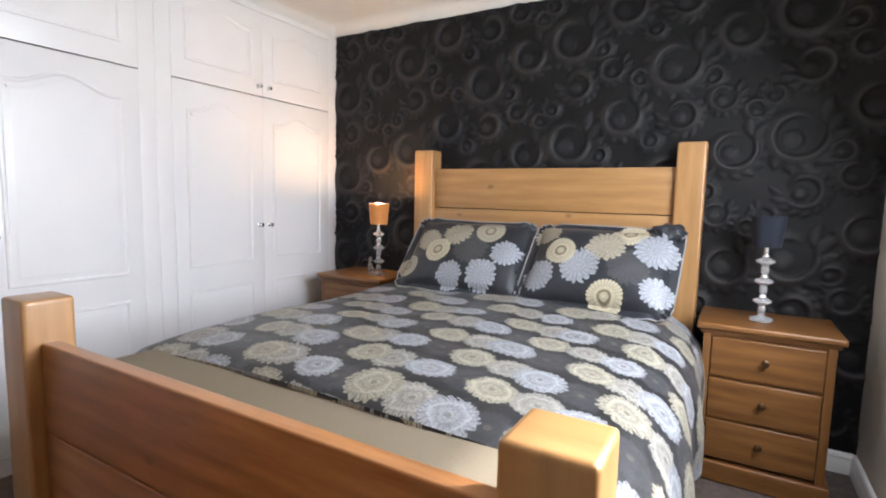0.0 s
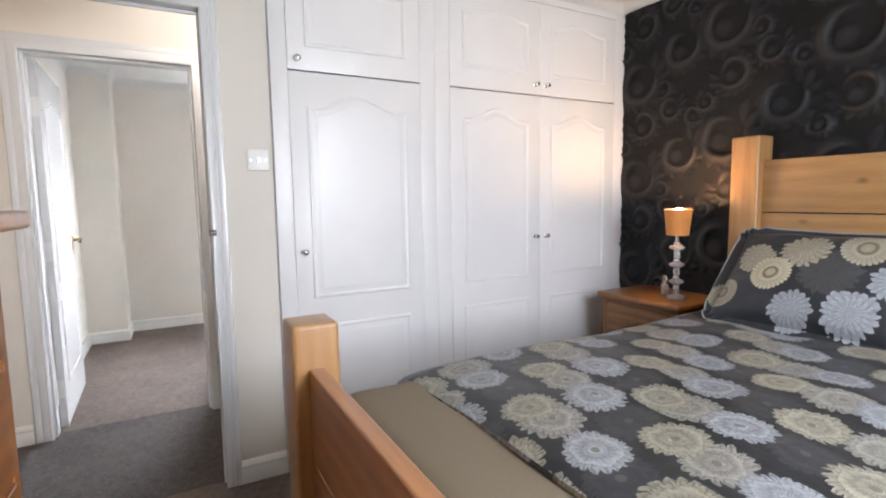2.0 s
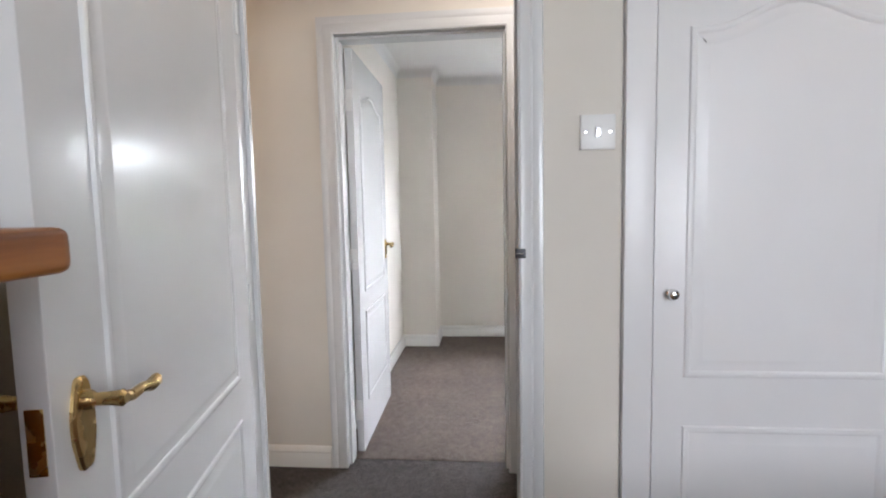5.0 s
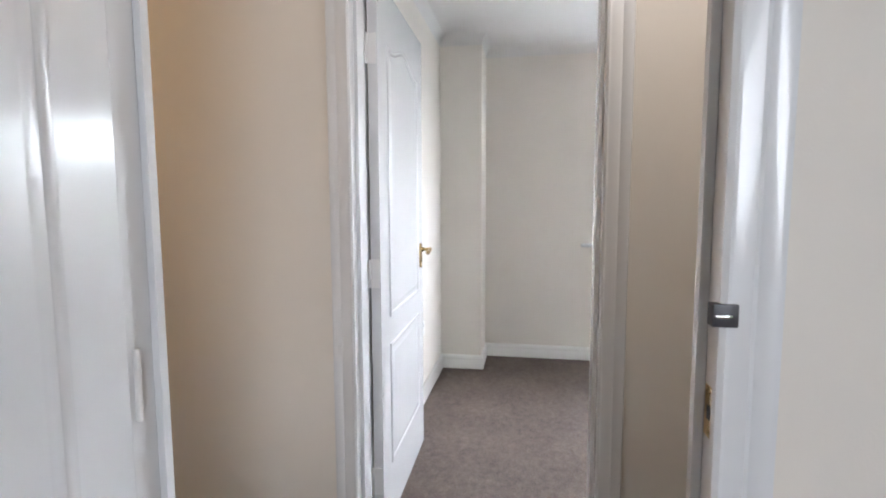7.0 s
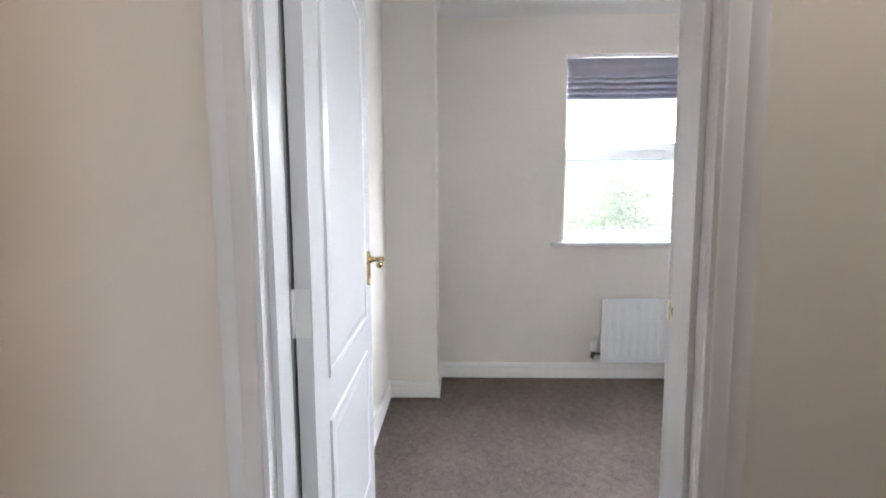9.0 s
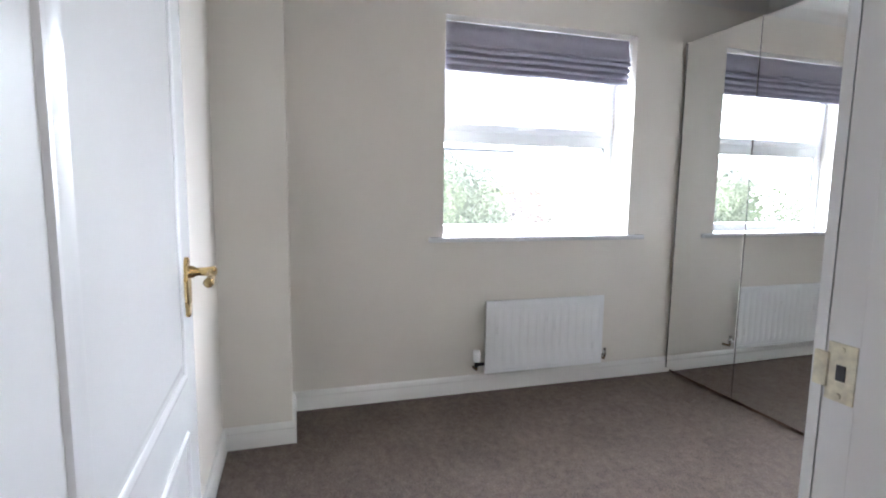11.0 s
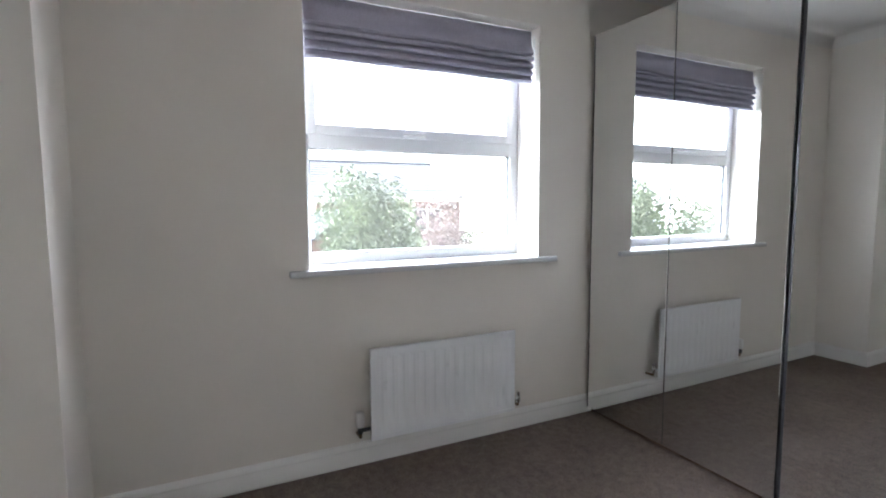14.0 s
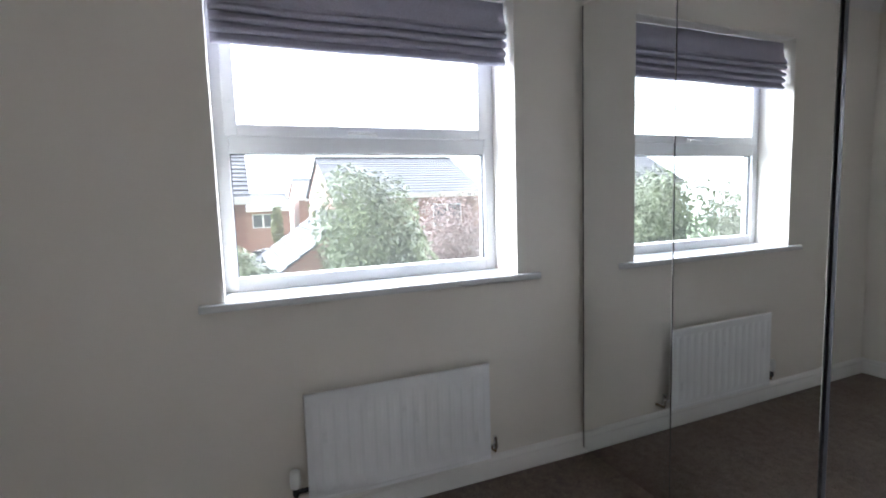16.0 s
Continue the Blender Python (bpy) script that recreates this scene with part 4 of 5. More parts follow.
def pillow(cx, label, tilt, turn, seed, print_, base=(1.80, 0.735), bunch=False):
    w, h, t = 0.66, 0.44, 0.15
    e = empty("pillow", (cx, base[0], base[1]), label, "pillow", "pillows on the bed")
    bm = bmesh.new()
    lay = bm.loops.layers.uv.verify()

    def surf(sgn):
        def f(u, v):
            a, b = 2 * u - 1, 2 * v - 1
            full = max(0.0, (1 - abs(a) ** 2.6)) ** 0.5 * max(0.0, (1 - abs(b) ** 2.6)) ** 0.5
            bulge = t * 0.5 * full
            n = noise.noise(Vector((a * 2 + seed, b * 2, sgn)))
            n2 = noise.noise(Vector((a * 5 + seed, b * 5, sgn)))
            x = a * w / 2 * (1 - 0.035 * (1 - abs(b)) ** 0.5 * abs(a)) 
            y = b * h / 2 * (1 - 0.04 * (1 - abs(a)) ** 0.5 * abs(b)) 
            return Vector((x + 0.006 * n, sgn * (bulge + 0.010 * n * full + 0.005 * n2 * full), y + h / 2 + 0.006 * n))
        return f

    cushion_rows(bm, lay, 36, 26, surf(-1), lambda u, v: ((u - 0.5) * w, v * h))
    cushion_rows(bm, lay, 36, 26, surf(1), lambda u, v: ((0.5 - u) * w, v * h))
    bmesh.ops.remove_doubles(bm, verts=bm.verts, dist=0.0015)
    part("cushion", bm, print_, e, smooth=True)
    # flat frilled border with a pale edge
    bm = bmesh.new()
    lay = bm.loops.layers.uv.verify()
    loop = []
    n = 120
    for k in range(n):
        a = 2 * math.pi * k / n
        c, s = math.cos(a), math.sin(a)
        q = 0.16
        x = w / 2 * 0.985 * (abs(c) ** q) * (1 if c > 0 else -1)
        y = h / 2 * 0.985 * (abs(s) ** q) * (1 if s > 0 else -1)
        loop.append((x, y))
    inner, outer = [], []
    for k, (x, y) in enumerate(loop):
        wob = 0.008 * math.sin(k * 0.9 + seed) + 0.008 * noise.noise(Vector((x * 6 + seed, y * 6, 0)))
        kx, ky = x / (w / 2), y / (h / 2)
        inner.append(bm.verts.new((x * 0.96, 0, y * 0.96 + h / 2)))
        outer.append(bm.verts.new((x + 0.034 * kx, wob, y + 0.030 * ky + h / 2)))
    for k in range(n):
        j = (k + 1) % n
        f = bm.faces.new((inner[k], inner[j], outer[j], outer[k]))
        for lp in f.loops:
            lp[lay].uv = (lp.vert.co.x, lp.vert.co.z)
    edge = [v.co.copy() for v in outer]
    part("border", bm, print_, e, smooth=True)
    bm = bmesh.new()
    tube(bm, edge + [edge[0]], 0.0035, 6)
    part("piping", bm, PIPING, e, "pale grey piped edge", smooth=True)
    if bunch:
        bm = bmesh.new()
        bmesh.ops.create_icosphere(bm, subdivisions=4, radius=1.0)
        lay = bm.loops.layers.uv.verify()
        for v in bm.verts:
            q = v.co.copy()
            r = 1 + 0.28 * noise.noise(q * 1.7) + 0.12 * noise.noise(q * 4.5) + 0.10 * math.sin(7 * q.x + 5 * q.z)
            v.co = Vector((w / 2 - 0.045 + q.x * 0.075 * r, -0.012 + q.y * 0.045 * r, h - 0.005 + q.z * 0.045 * r))
        for f in bm.faces:
            for lp in f.loops:
                lp[lay].uv = (lp.vert.co.x, lp.vert.co.z)
        part("bunched_corner", bm, print_, e, smooth=True)
    e.rotation_euler = (radians(-tilt), 0, radians(turn))
    return e


pillow(1.325, "charcoal dahlia-print pillow leaning on the headboard beside the lit lamp", 42, 3, 0.4, FLORAL_A)
pillow(2.015, "charcoal dahlia-print pillow with a bunched corner, leaning on the headboard", 42, -3, 1.9, FLORAL_B, bunch=True)


# ---- bedside cabinets, lamps and chest ----
def bedside(x, label):
    e = empty("bedside_cabinet", (x, 2.145, 0), label, "bedside cabinet", "cabinets beside the bed")
    w = 0.26
    boxed("top", (-w, -0.205, 0.672), (w, 0.205, 0.70), PINE_DIM, e, 0.010, seg=3)
    boxed("cornice_strip", (-w + 0.015, -0.19, 0.655), (w - 0.015, 0.195, 0.6715), PINE_DIM, e, 0.004)
    bm = bmesh.new()
    for s in (-1, 1):
        box(bm, (min(s * 0.215, s * 0.233), -0.165, 0.09), (max(s * 0.215, s * 0.233), 0.195, 0.6545), 0.002)
    box(bm, (-0.214, 0.18, 0.09), (0.214, 0.19, 0.6545), 0.001)
    uv_long(bm)
    part("side_panels", bm, PINE_DIM, e)
    boxed("front_frame_stile", (-0.233, -0.183, 0.09), (-0.203, -0.1655, 0.6545), PINE_DIM, e, 0.002)
    boxed("front_frame_stile", (0.203, -0.183, 0.09), (0.233, -0.1655, 0.6545), PINE_DIM, e, 0.002)
    for k in range(3):
        z0 = 0.105 + 0.183 * k
        d = boxed("drawer", (-0.200, -0.188, z0), (0.200, -0.150, z0 + 0.170), PINE_DIM, e, 0.006, seg=3)
        knob(d, (0, -0.188, z0 + 0.09), "Y", 0.015, BRONZE, -1)
        boxed("drawer_rail", (-0.2025, -0.178, z0 + 0.172), (0.2025, -0.151, z0 + 0.181), PINE_DIM, e)
    boxed("plinth", (-0.25, -0.20, 0.002), (0.25, 0.195, 0.0895), PINE_DIM, e, 0.008, seg=3)
    return e


bedside(0.487, "honey pine three-drawer bedside cabinet under the lit lamp")
bedside(2.722, "honey pine three-drawer bedside cabinet under the dark lamp")


def shade_mat_lit():
    m, nt, b = material("amber_shade_lit", (0.55, 0.22, 0.05), 0.7)
    v = coords(nt)
    n = noise_tex(nt, v, 150, 2)
    link(nt, ramp(nt, n, [(0.3, (0.34, 0.13, 0.03)), (0.7, (0.44, 0.19, 0.05))]), b.inputs["Base Color"])
    b.inputs["Emission Color"].default_value = (1.0, 0.38, 0.08, 1)
    b.inputs["Emission Strength"].default_value = 0.10
    return m


SHADE_LIT = shade_mat_lit()
BULB, _, _b = material("warm_bulb", (1, 0.8, 0.5), 0.4)
_b.inputs["Emission Color"].default_value = (1.0, 0.66, 0.30, 1)
_b.inputs["Emission Strength"].default_value = 30


def table_lamp(x, y, z, lit, label):
    e = empty("table_lamp", (x, y, z), label, "lamp", "lamps on the bedside cabinets")
    bm = bmesh.new()
    lathe(bm, [(0.040, 0.001), (0.046, 0.006), (0.044, 0.016), (0.020, 0.022), (0.012, 0.030)], 28)
    part("base", bm, CRYSTAL, e, "clear glass foot", smooth=True)
    z0 = 0.031
    for k in range(3):
        bm = bmesh.new()
        lathe(bm, [(0.010, z0), (0.015, z0 + 0.008), (0.015, z0 + 0.034), (0.012, z0 + 0.040), (0.020, z0 + 0.046), (0.036, z0 + 0.056), (0.036, z0 + 0.064), (0.020, z0 + 0.072), (0.012, z0 + 0.078)], 20)
        part("glass_bead", bm, CRYSTAL, e, smooth=True)
        bm = bmesh.new()
        lathe(bm, [(0.014, z0 + 0.0785), (0.016, z0 + 0.081), (0.014, z0 + 0.0865)], 20)
        part("collar", bm, CHROME, e, "chrome ring", smooth=True)
        z0 += 0.0875
    bm = bmesh.new()
    lathe(bm, [(0.009, z0), (0.009, z0 + 0.035), (0.017, z0 + 0.036), (0.017, z0 + 0.07), (0.010, z0 + 0.072)], 18)
    part("lampholder", bm, CHROME, e, smooth=True)
    bm = bmesh.new()
    zs = z0 + 0.035
    prof = [(0.053, zs), (0.066, zs + 0.130), (0.0645, zs + 0.130), (0.0515, zs), (0.053, zs)]
    lathe(bm, prof, 36, cap=False)
    part("shade", bm, SHADE_LIT if lit else SHADE_DARK, e, "glowing amber tapered shade" if lit else "dark tapered shade", smooth=True)
    bm = bmesh.new()
    lathe(bm, [(0.0645, zs + 0.1305), (0.0665, zs + 0.1305), (0.0665, zs + 0.1335), (0.0645, zs + 0.1335), (0.0645, zs + 0.1305)], 36, cap=False)
    part("shade_rim", bm, CHROME if lit else SHADE_DARK, e, "bright rim" if lit else "dark bound rim", smooth=True)
    bm = bmesh.new()
    lathe(bm, [(0.004, z0 + 0.0725), (0.014, z0 + 0.082), (0.019, z0 + 0.10), (0.014, z0 + 0.118), (0.003, z0 + 0.126)], 16)
    part("bulb", bm, BULB if lit else PLASTIC, e, "lit bulb" if lit else "unlit bulb", smooth=True)
    if lit:
        d = bpy.data.lights.new("bedside_light", "POINT")
        d.energy, d.color, d.shadow_soft_size = 11.0, (1.0, 0.60, 0.28), 0.02
        o = new("bedside_light", d)
        o.location = (x, y, z + zs + 0.115)
    return e


table_lamp(0.605, 2.11, 0.70, True, "lit table lamp with a stacked crystal stem and amber shade")
table_lamp(2.70, 2.12, 0.70, False, "unlit table lamp with a stacked crystal stem and dark shade")
bm = bmesh.new()
lathe(bm, [(0.016, 0.001), (0.018, 0.004), (0.018, 0.055), (0.008, 0.063), (0.008, 0.072), (0.012, 0.074), (0.012, 0.10), (0.009, 0.103)], 18)
tagged(part("glass_bottle", bm, CRYSTAL, smooth=True), "small clear glass perfume bottle on the bedside cabinet", "bottle").location = (0.50, 2.16, 0.70)


def chest():
    x0, x1, y0, y1 = 0.990, 1.885, -0.80, -0.455
    e = empty("chest_of_drawers", ((x0 + x1) / 2, (y0 + y1) / 2, 0), "tall orange pine chest of drawers with round bronze knobs", "chest of drawers")
    o = Vector(e.location)
    made = [boxed("top", (x0 - 0.06, y0, 1.185), (x1 + 0.06, y1 + 0.045, 1.222), PINE_D, e, 0.011, seg=4)]
    bm = bmesh.new()
    pr = [(0, 1.160), (0.006, 1.161), (0.010, 1.163), (0.022, 1.176), (0.026, 1.1845), (0, 1.1845)]
    sweep(bm, [(x1, y0 + 0.01, 0), (x1, y1, 0), (x0, y1, 0), (x0, y0 + 0.01, 0)][::-1], (0, 0, 1), [(-a, b) for a, b in pr])
    uv_long(bm)
    made.append(part("cornice_moulding", bm, PINE_D, e))
    made.append(boxed("side_panel", (x0, y0 + 0.01, 0.06), (x0 + 0.02, y1 - 0.021, 1.184), PINE_D, e, 0.002))
    made.append(boxed("side_panel", (x1 - 0.02, y0 + 0.01, 0.06), (x1, y1 - 0.021, 1.184), PINE_D, e, 0.002))
    made.append(boxed("stile", (x0, y1 - 0.02, 0.06), (x0 + 0.035, y1 - 0.0005, 1.184), PINE_D, e, 0.002))
    made.append(boxed("stile", (x1 - 0.035, y1 - 0.02, 0.06), (x1, y1 - 0.0005, 1.184), PINE_D, e, 0.002))
    made.append(boxed("back_panel", (x0 + 0.021, y0 + 0.01, 0.06), (x1 - 0.021, y0 + 0.018, 1.184), PINE_D, e))
    made.append(boxed("top_rail", (x0 + 0.036, y1 - 0.02, 1.160), (x1 - 0.036, y1 - 0.001, 1.184), PINE_D, e, 0.001))
    z = 0.070
    for k in range(5):
        h = 0.217 if k else 0.145
        made.append(boxed("drawer_rail", (x0 + 0.036, y1 - 0.02, z - 0.02), (x1 - 0.036, y1 - 0.004, z - 0.002), PINE_D, e, 0.001))
        for a, b in ((x0 + 0.038, x1 - 0.038),):
            d = boxed("drawer", (a, y1 - 0.022, z), (b, y1 + 0.004, z + h), PINE_D, e, 0.006, seg=3)
            for kx in (x0 + 0.285, x1 - 0.285):
                bmk = bmesh.new()
                lathe(bmk, [(0.013, y1 + 0.004), (0.014, y1 + 0.006), (0.009, y1 + 0.008), (0.009, y1 + 0.011), (0.016, y1 + 0.015), (0.0195, y1 + 0.022), (0.018, y1 + 0.030), (0.009, y1 + 0.035)], 24, (kx, 0, z + h * 0.55), "Y")
                part("knob", bmk, BRONZE, d, smooth=True)
            made.append(d)
        z += h + (0.0165 if k else 0.019)
    made.append(boxed("plinth", (x0 - 0.02, y0 + 0.005, 0.002), (x1 + 0.02, y1 + 0.02, 0.047), PINE_D, e, 0.008, seg=3))
    for ob in made:
        ob.location -= o
    return e


chest()


# ---- windows ----
def window(name, x, nx, y0, y1, z0, z1, mid, label):
    """Frame, sash bars and panes. nx is the way into the room; x the frame's inner face."""
    e = empty(name, (x, (y0 + y1) / 2, z0), label, "window", kind="structure")
    o = Vector(e.location)
    made = []
    w, d = 0.05, 0.065
    xa, xb = (x - d, x) if nx > 0 else (x, x + d)

    def bar(nm, lo, hi, bevel=0.005):
        made.append(boxed(nm, (xa + lo[0] * 0, lo[1], lo[2]), (xb, hi[1], hi[2]), UPVC, e, bevel))
    bar("window_frame", (0, y0, z0), (0, y0 + w, z1))
    bar("window_frame", (0, y1 - w, z0), (0, y1, z1))
    bar("window_frame", (0, y0 + w, z0), (0, y1 - w, z0 + 0.055))
    bar("window_frame", (0, y0 + w, z1 - w), (0, y1 - w, z1))
    bar("transom", (0, y0 + w, mid[0]), (0, y1 - w, mid[1]))
    # opening light above: its own slimmer sash standing proud
    ya, yb, za, zb = y0 + w - 0.012, y1 - w + 0.012, mid[1] - 0.03, z1 - w + 0.012
    sx0, sx1 = (x + 0.0005, x + 0.014) if nx > 0 else (x - 0.014, x - 0.0005)
    for lo, hi in (((ya, za), (ya + 0.045, zb)), ((yb - 0.045, za), (yb, zb)), ((ya + 0.045, za), (yb - 0.045, za + 0.045)), ((ya + 0.045, zb - 0.045), (yb - 0.045, zb))):
        made.append(boxed("sash", (sx0, lo[0], lo[1]), (sx1, hi[0], hi[1]), UPVC, e, 0.004))
    xm = (xa + xb) / 2
    for a, b in ((z0 + 0.055, mid[0]), (mid[1], z1 - w)):
        g = boxed("pane", (xm - 0.003, y0 + w, a), (xm + 0.003, y1 - w, b), GLASS, e, label="clear glass")
        g.visible_shadow = False
        made.append(g)
    # black gasket round the lower pane
    bm = bmesh.new()
    gx0, gx1 = (x - 0.004, x + 0.0015) if nx > 0 else (x - 0.0015, x + 0.004)
    for lo, hi in (((y0 + w, z0 + 0.055), (y0 + w + 0.004, mid[0])), ((y1 - w - 0.004, z0 + 0.055), (y1 - w, mid[0])), ((y0 + w + 0.004, mid[0] - 0.004), (y1 - w - 0.004, mid[0]))):
        box(bm, (xm + 0.004 if nx > 0 else xm - 0.02, lo[0], lo[1]), (xm + 0.02 if nx > 0 else xm - 0.004, hi[0], hi[1]))
    made.append(part("gasket", bm, DARKPL, e, "black rubber gasket"))
    hx = x + nx * 0.014
    bm = bmesh.new()
    box(bm, (min(hx, hx + nx * 0.01), (y0 + y1) / 2 - 0.02, za + 0.006), (max(hx, hx + nx * 0.01), (y0 + y1) / 2 + 0.035, za + 0.028), 0.003)
    tube(bm, [(hx + nx * 0.016, (y0 + y1) / 2 + 0.02, za + 0.017), (hx + nx * 0.02, (y0 + y1) / 2 - 0.03, za + 0.015), (hx + nx * 0.018, (y0 + y1) / 2 - 0.09, za + 0.013)], 0.006, 8)
    made.append(part("window_handle", bm, PLASTIC, e, "white lever", smooth=True))
    for ob in made:
        ob.location -= o
    return e


window("window_1", RX0 - 0.20, 1, WY0, WY1, WZ0, WZ1, (1.446, 1.541), "white plastic window with one opening top light, onto gardens")
window("window_2", BX1 + 0.20, -1, FY0, FY1, FZ0, FZ1, (1.62, 1.70), "white plastic bedroom window")
boxed("window_sill", (RX0 - 0.1995, WY0 + 0.001, WZ0 - 0.024), (RX0 + 0.001, WY1 - 0.001, WZ0 + 0.004), GLOSS, None, 0.002, kind="structure")
boxed("window_sill", (RX0 + 0.0015, WY0 - 0.085, WZ0 - 0.024), (RX0 + 0.034, WY1 + 0.105, WZ0 + 0.004), GLOSS, None, 0.008, kind="structure", seg=3)
boxed("window_sill", (BX1 - 0.04, FY0 - 0.06, FZ0 - 0.024), (BX1 + 0.1995, FY1 + 0.06, FZ0 + 0.003), GLOSS, None, 0.006, kind="structure")


def blind():
    e = empty("roman_blind", (RX0 - 0.07, (WY0 + WY1) / 2, 2.07), "lilac-grey fabric roman blind drawn up in folds", "blind")
    yh = (WY1 - WY0) / 2 - 0.014
    bm = bmesh.new()
    box(bm, (-0.025, -yh, -0.03), (0.005, yh, 0.006), 0.002)
    part("headrail", bm, BLIND, e)

    def sheet(name, prof):
        b = bmesh.new()
        n = 24
        rows = []
        for x, z in prof:
            rows.append([b.verts.new((x + 0.0015 * math.sin(j * 0.9 + z * 90), -yh + 2 * yh * j / n, z + 0.0015 * math.sin(j * 0.5 + x * 50))) for j in range(n + 1)])
        for r0, r1 in zip(rows, rows[1:]):
            for j in range(n):
                b.faces.new((r0[j], r0[j + 1], r1[j + 1], r1[j]))
        ob = part(name, b, BLIND, e, smooth=True)
        s = ob.modifiers.new("thick", "SOLIDIFY")
        s.thickness = 0.003
        return ob
    sheet("front_panel", [(0.009, 0.004), (0.012, -0.04), (0.020, -0.080), (0.034, -0.104), (0.036, -0.114), (0.026, -0.122), (0.006, -0.118), (0.002, -0.105)])
    z = -0.112
    for k in range(4):
        f = 0.034 - 0.004 * k
        sheet("fold", [(0.002, z + 0.006), (0.012, z - 0.006), (f - 0.004, z - 0.016), (f + 0.004, z - 0.026), (f + 0.002, z - 0.035), (f - 0.010, z - 0.040), (0.004, z - 0.032)])
        z -= 0.036
    bm = bmesh.new()
    cyl = [(0.03, yh + 0.003, -0.02), (0.03, yh + 0.004, -0.55), (0.032, yh + 0.003, -0.98), (0.036, yh - 0.004, -1.0), (0.040, yh - 0.002, -0.97), (0.036, yh + 0.002, -0.4), (0.035, yh + 0.003, -0.02)]
    tube(bm, cyl, 0.0014, 6)
    part("cord", bm, PLASTIC, e, "thin white cord")
    return e


blind()


def radiator():
    y0, y1, z0, z1 = 0.500, 1.264, 0.127, 0.550
    e = empty("radiator", (RX0 + 0.06, (y0 + y1) / 2, 0.0), "white enamelled panel radiator under the window", "radiator")
    o = Vector(e.location)
    made = []
    x = RX0 + 0.075
    bm = bmesh.new()
    n = int((y1 - y0 - 0.05) / 0.050)
    box(bm, (x - 0.012, y0, z0), (x - 0.0005, y1, z1), 0.003)
    made.append(part("panel", bm, RADW, e, smooth=False))
    # pressed flutes with tapered ends
    bm = bmesh.new()
    w, a, b = 0.017, z0 + 0.035, z1 - 0.035
    vb = [bm.verts.new((x - 0.0004, p, q)) for p, q in ((-w, a), (w, a), (w, b), (-w, b))]
    vt = [bm.verts.new((x + 0.0020, p, q)) for p, q in ((-w * 0.3, a + 0.016), (w * 0.3, a + 0.016), (w * 0.3, b - 0.016), (-w * 0.3, b - 0.016))]
    bm.faces.new(vt)
    bm.faces.new(vb[::-1])
    for i in range(4):
        bm.faces.new((vb[i], vb[(i + 1) % 4], vt[(i + 1) % 4], vt[i]))
    flute = part("flute", bm, RADW, e, smooth=False)
    for k in range(n):
        f = flute if k == 0 else new("flute", flute.data)
        f.parent = e
        f.location.y = y0 + 0.042 + k * (y1 - y0 - 0.084) / (n - 1)
        made.append(f)
    bm = bmesh.new()
    sweep(bm, [(x, y0 + 0.004, z1 - 0.012), (x, y1 - 0.004, z1 - 0.012)], (1, 0, 0), [(-0.006, 0), (-0.006, 0.003), (0.006, 0.003), (0.006, 0)])
    made.append(part("seam", bm, RADW, e))
    bm = bmesh.new()
    sweep(bm, [(x, y0 + 0.004, z0 + 0.012), (x, y1 - 0.004, z0 + 0.012)], (1, 0, 0), [(-0.006, 0), (-0.006, 0.003), (0.006, 0.003), (0.006, 0)])
    made.append(part("seam", bm, RADW, e))
    for y in (y0 + 0.15, y1 - 0.15):
        made.append(boxed("bracket", (RX0 + 0.001, y, z0 + 0.05), (x - 0.0125, y + 0.03, z1 - 0.05), RADW, e, 0.002))
    # thermostatic valve one end, lockshield the other
    yv = y0 - 0.045
    bm = bmesh.new()
    lathe(bm, [(0.010, 0.165), (0.012, 0.17), (0.012, 0.19), (0.008, 0.195)], 14, (x - 0.02, yv, 0))
    tube(bm, [(x - 0.02, yv, 0.18), (x - 0.02, y0 + 0.001, 0.18)], 0.009, 10)
    # The shadow on the valve's neck is put into its dark colour.
    made.append(part("valve_body", bm, DARKPL, e, "valve body coloured dark for its shade", smooth=True))
    bm = bmesh.new()
    lathe(bm, [(0.014, 0.196), (0.019, 0.202), (0.0205, 0.23), (0.019, 0.255), (0.017, 0.262), (0.006, 0.264)], 20, (x - 0.02, yv, 0))
    made.append(part("valve_head", bm, PLASTIC, e, "white thermostatic head", smooth=True))
    bm = bmesh.new()
    tube(bm, [(x - 0.02, yv, 0.165), (x - 0.02, yv, 0.150), (RX0 + 0.001, yv, 0.148)], 0.0075, 10)
    made.append(part("pipe", bm, BRONZE, e, "dull copper-brown pipe", smooth=True))
    yv = y1 + 0.03
    bm = bmesh.new()
    lathe(bm, [(0.010, 0.160), (0.012, 0.168), (0.012, 0.185), (0.010, 0.19), (0.010, 0.215), (0.006, 0.218)], 14, (x - 0.02, yv, 0))
    tube(bm, [(x - 0.02, yv, 0.175), (x - 0.02, y1 - 0.001, 0.175)], 0.008, 10)
    made.append(part("lockshield_valve", bm, CHROME, e, smooth=True))
    bm = bmesh.new()
    tube(bm, [(x - 0.02, yv, 0.16), (x - 0.02, yv, 0.148), (RX0 + 0.001, yv, 0.146)], 0.0075, 10)
    made.append(part("pipe", bm, BRONZE, e, "dull copper-brown pipe", smooth=True))
    for ob in made:
        ob.location -= o
    return e


radiator()


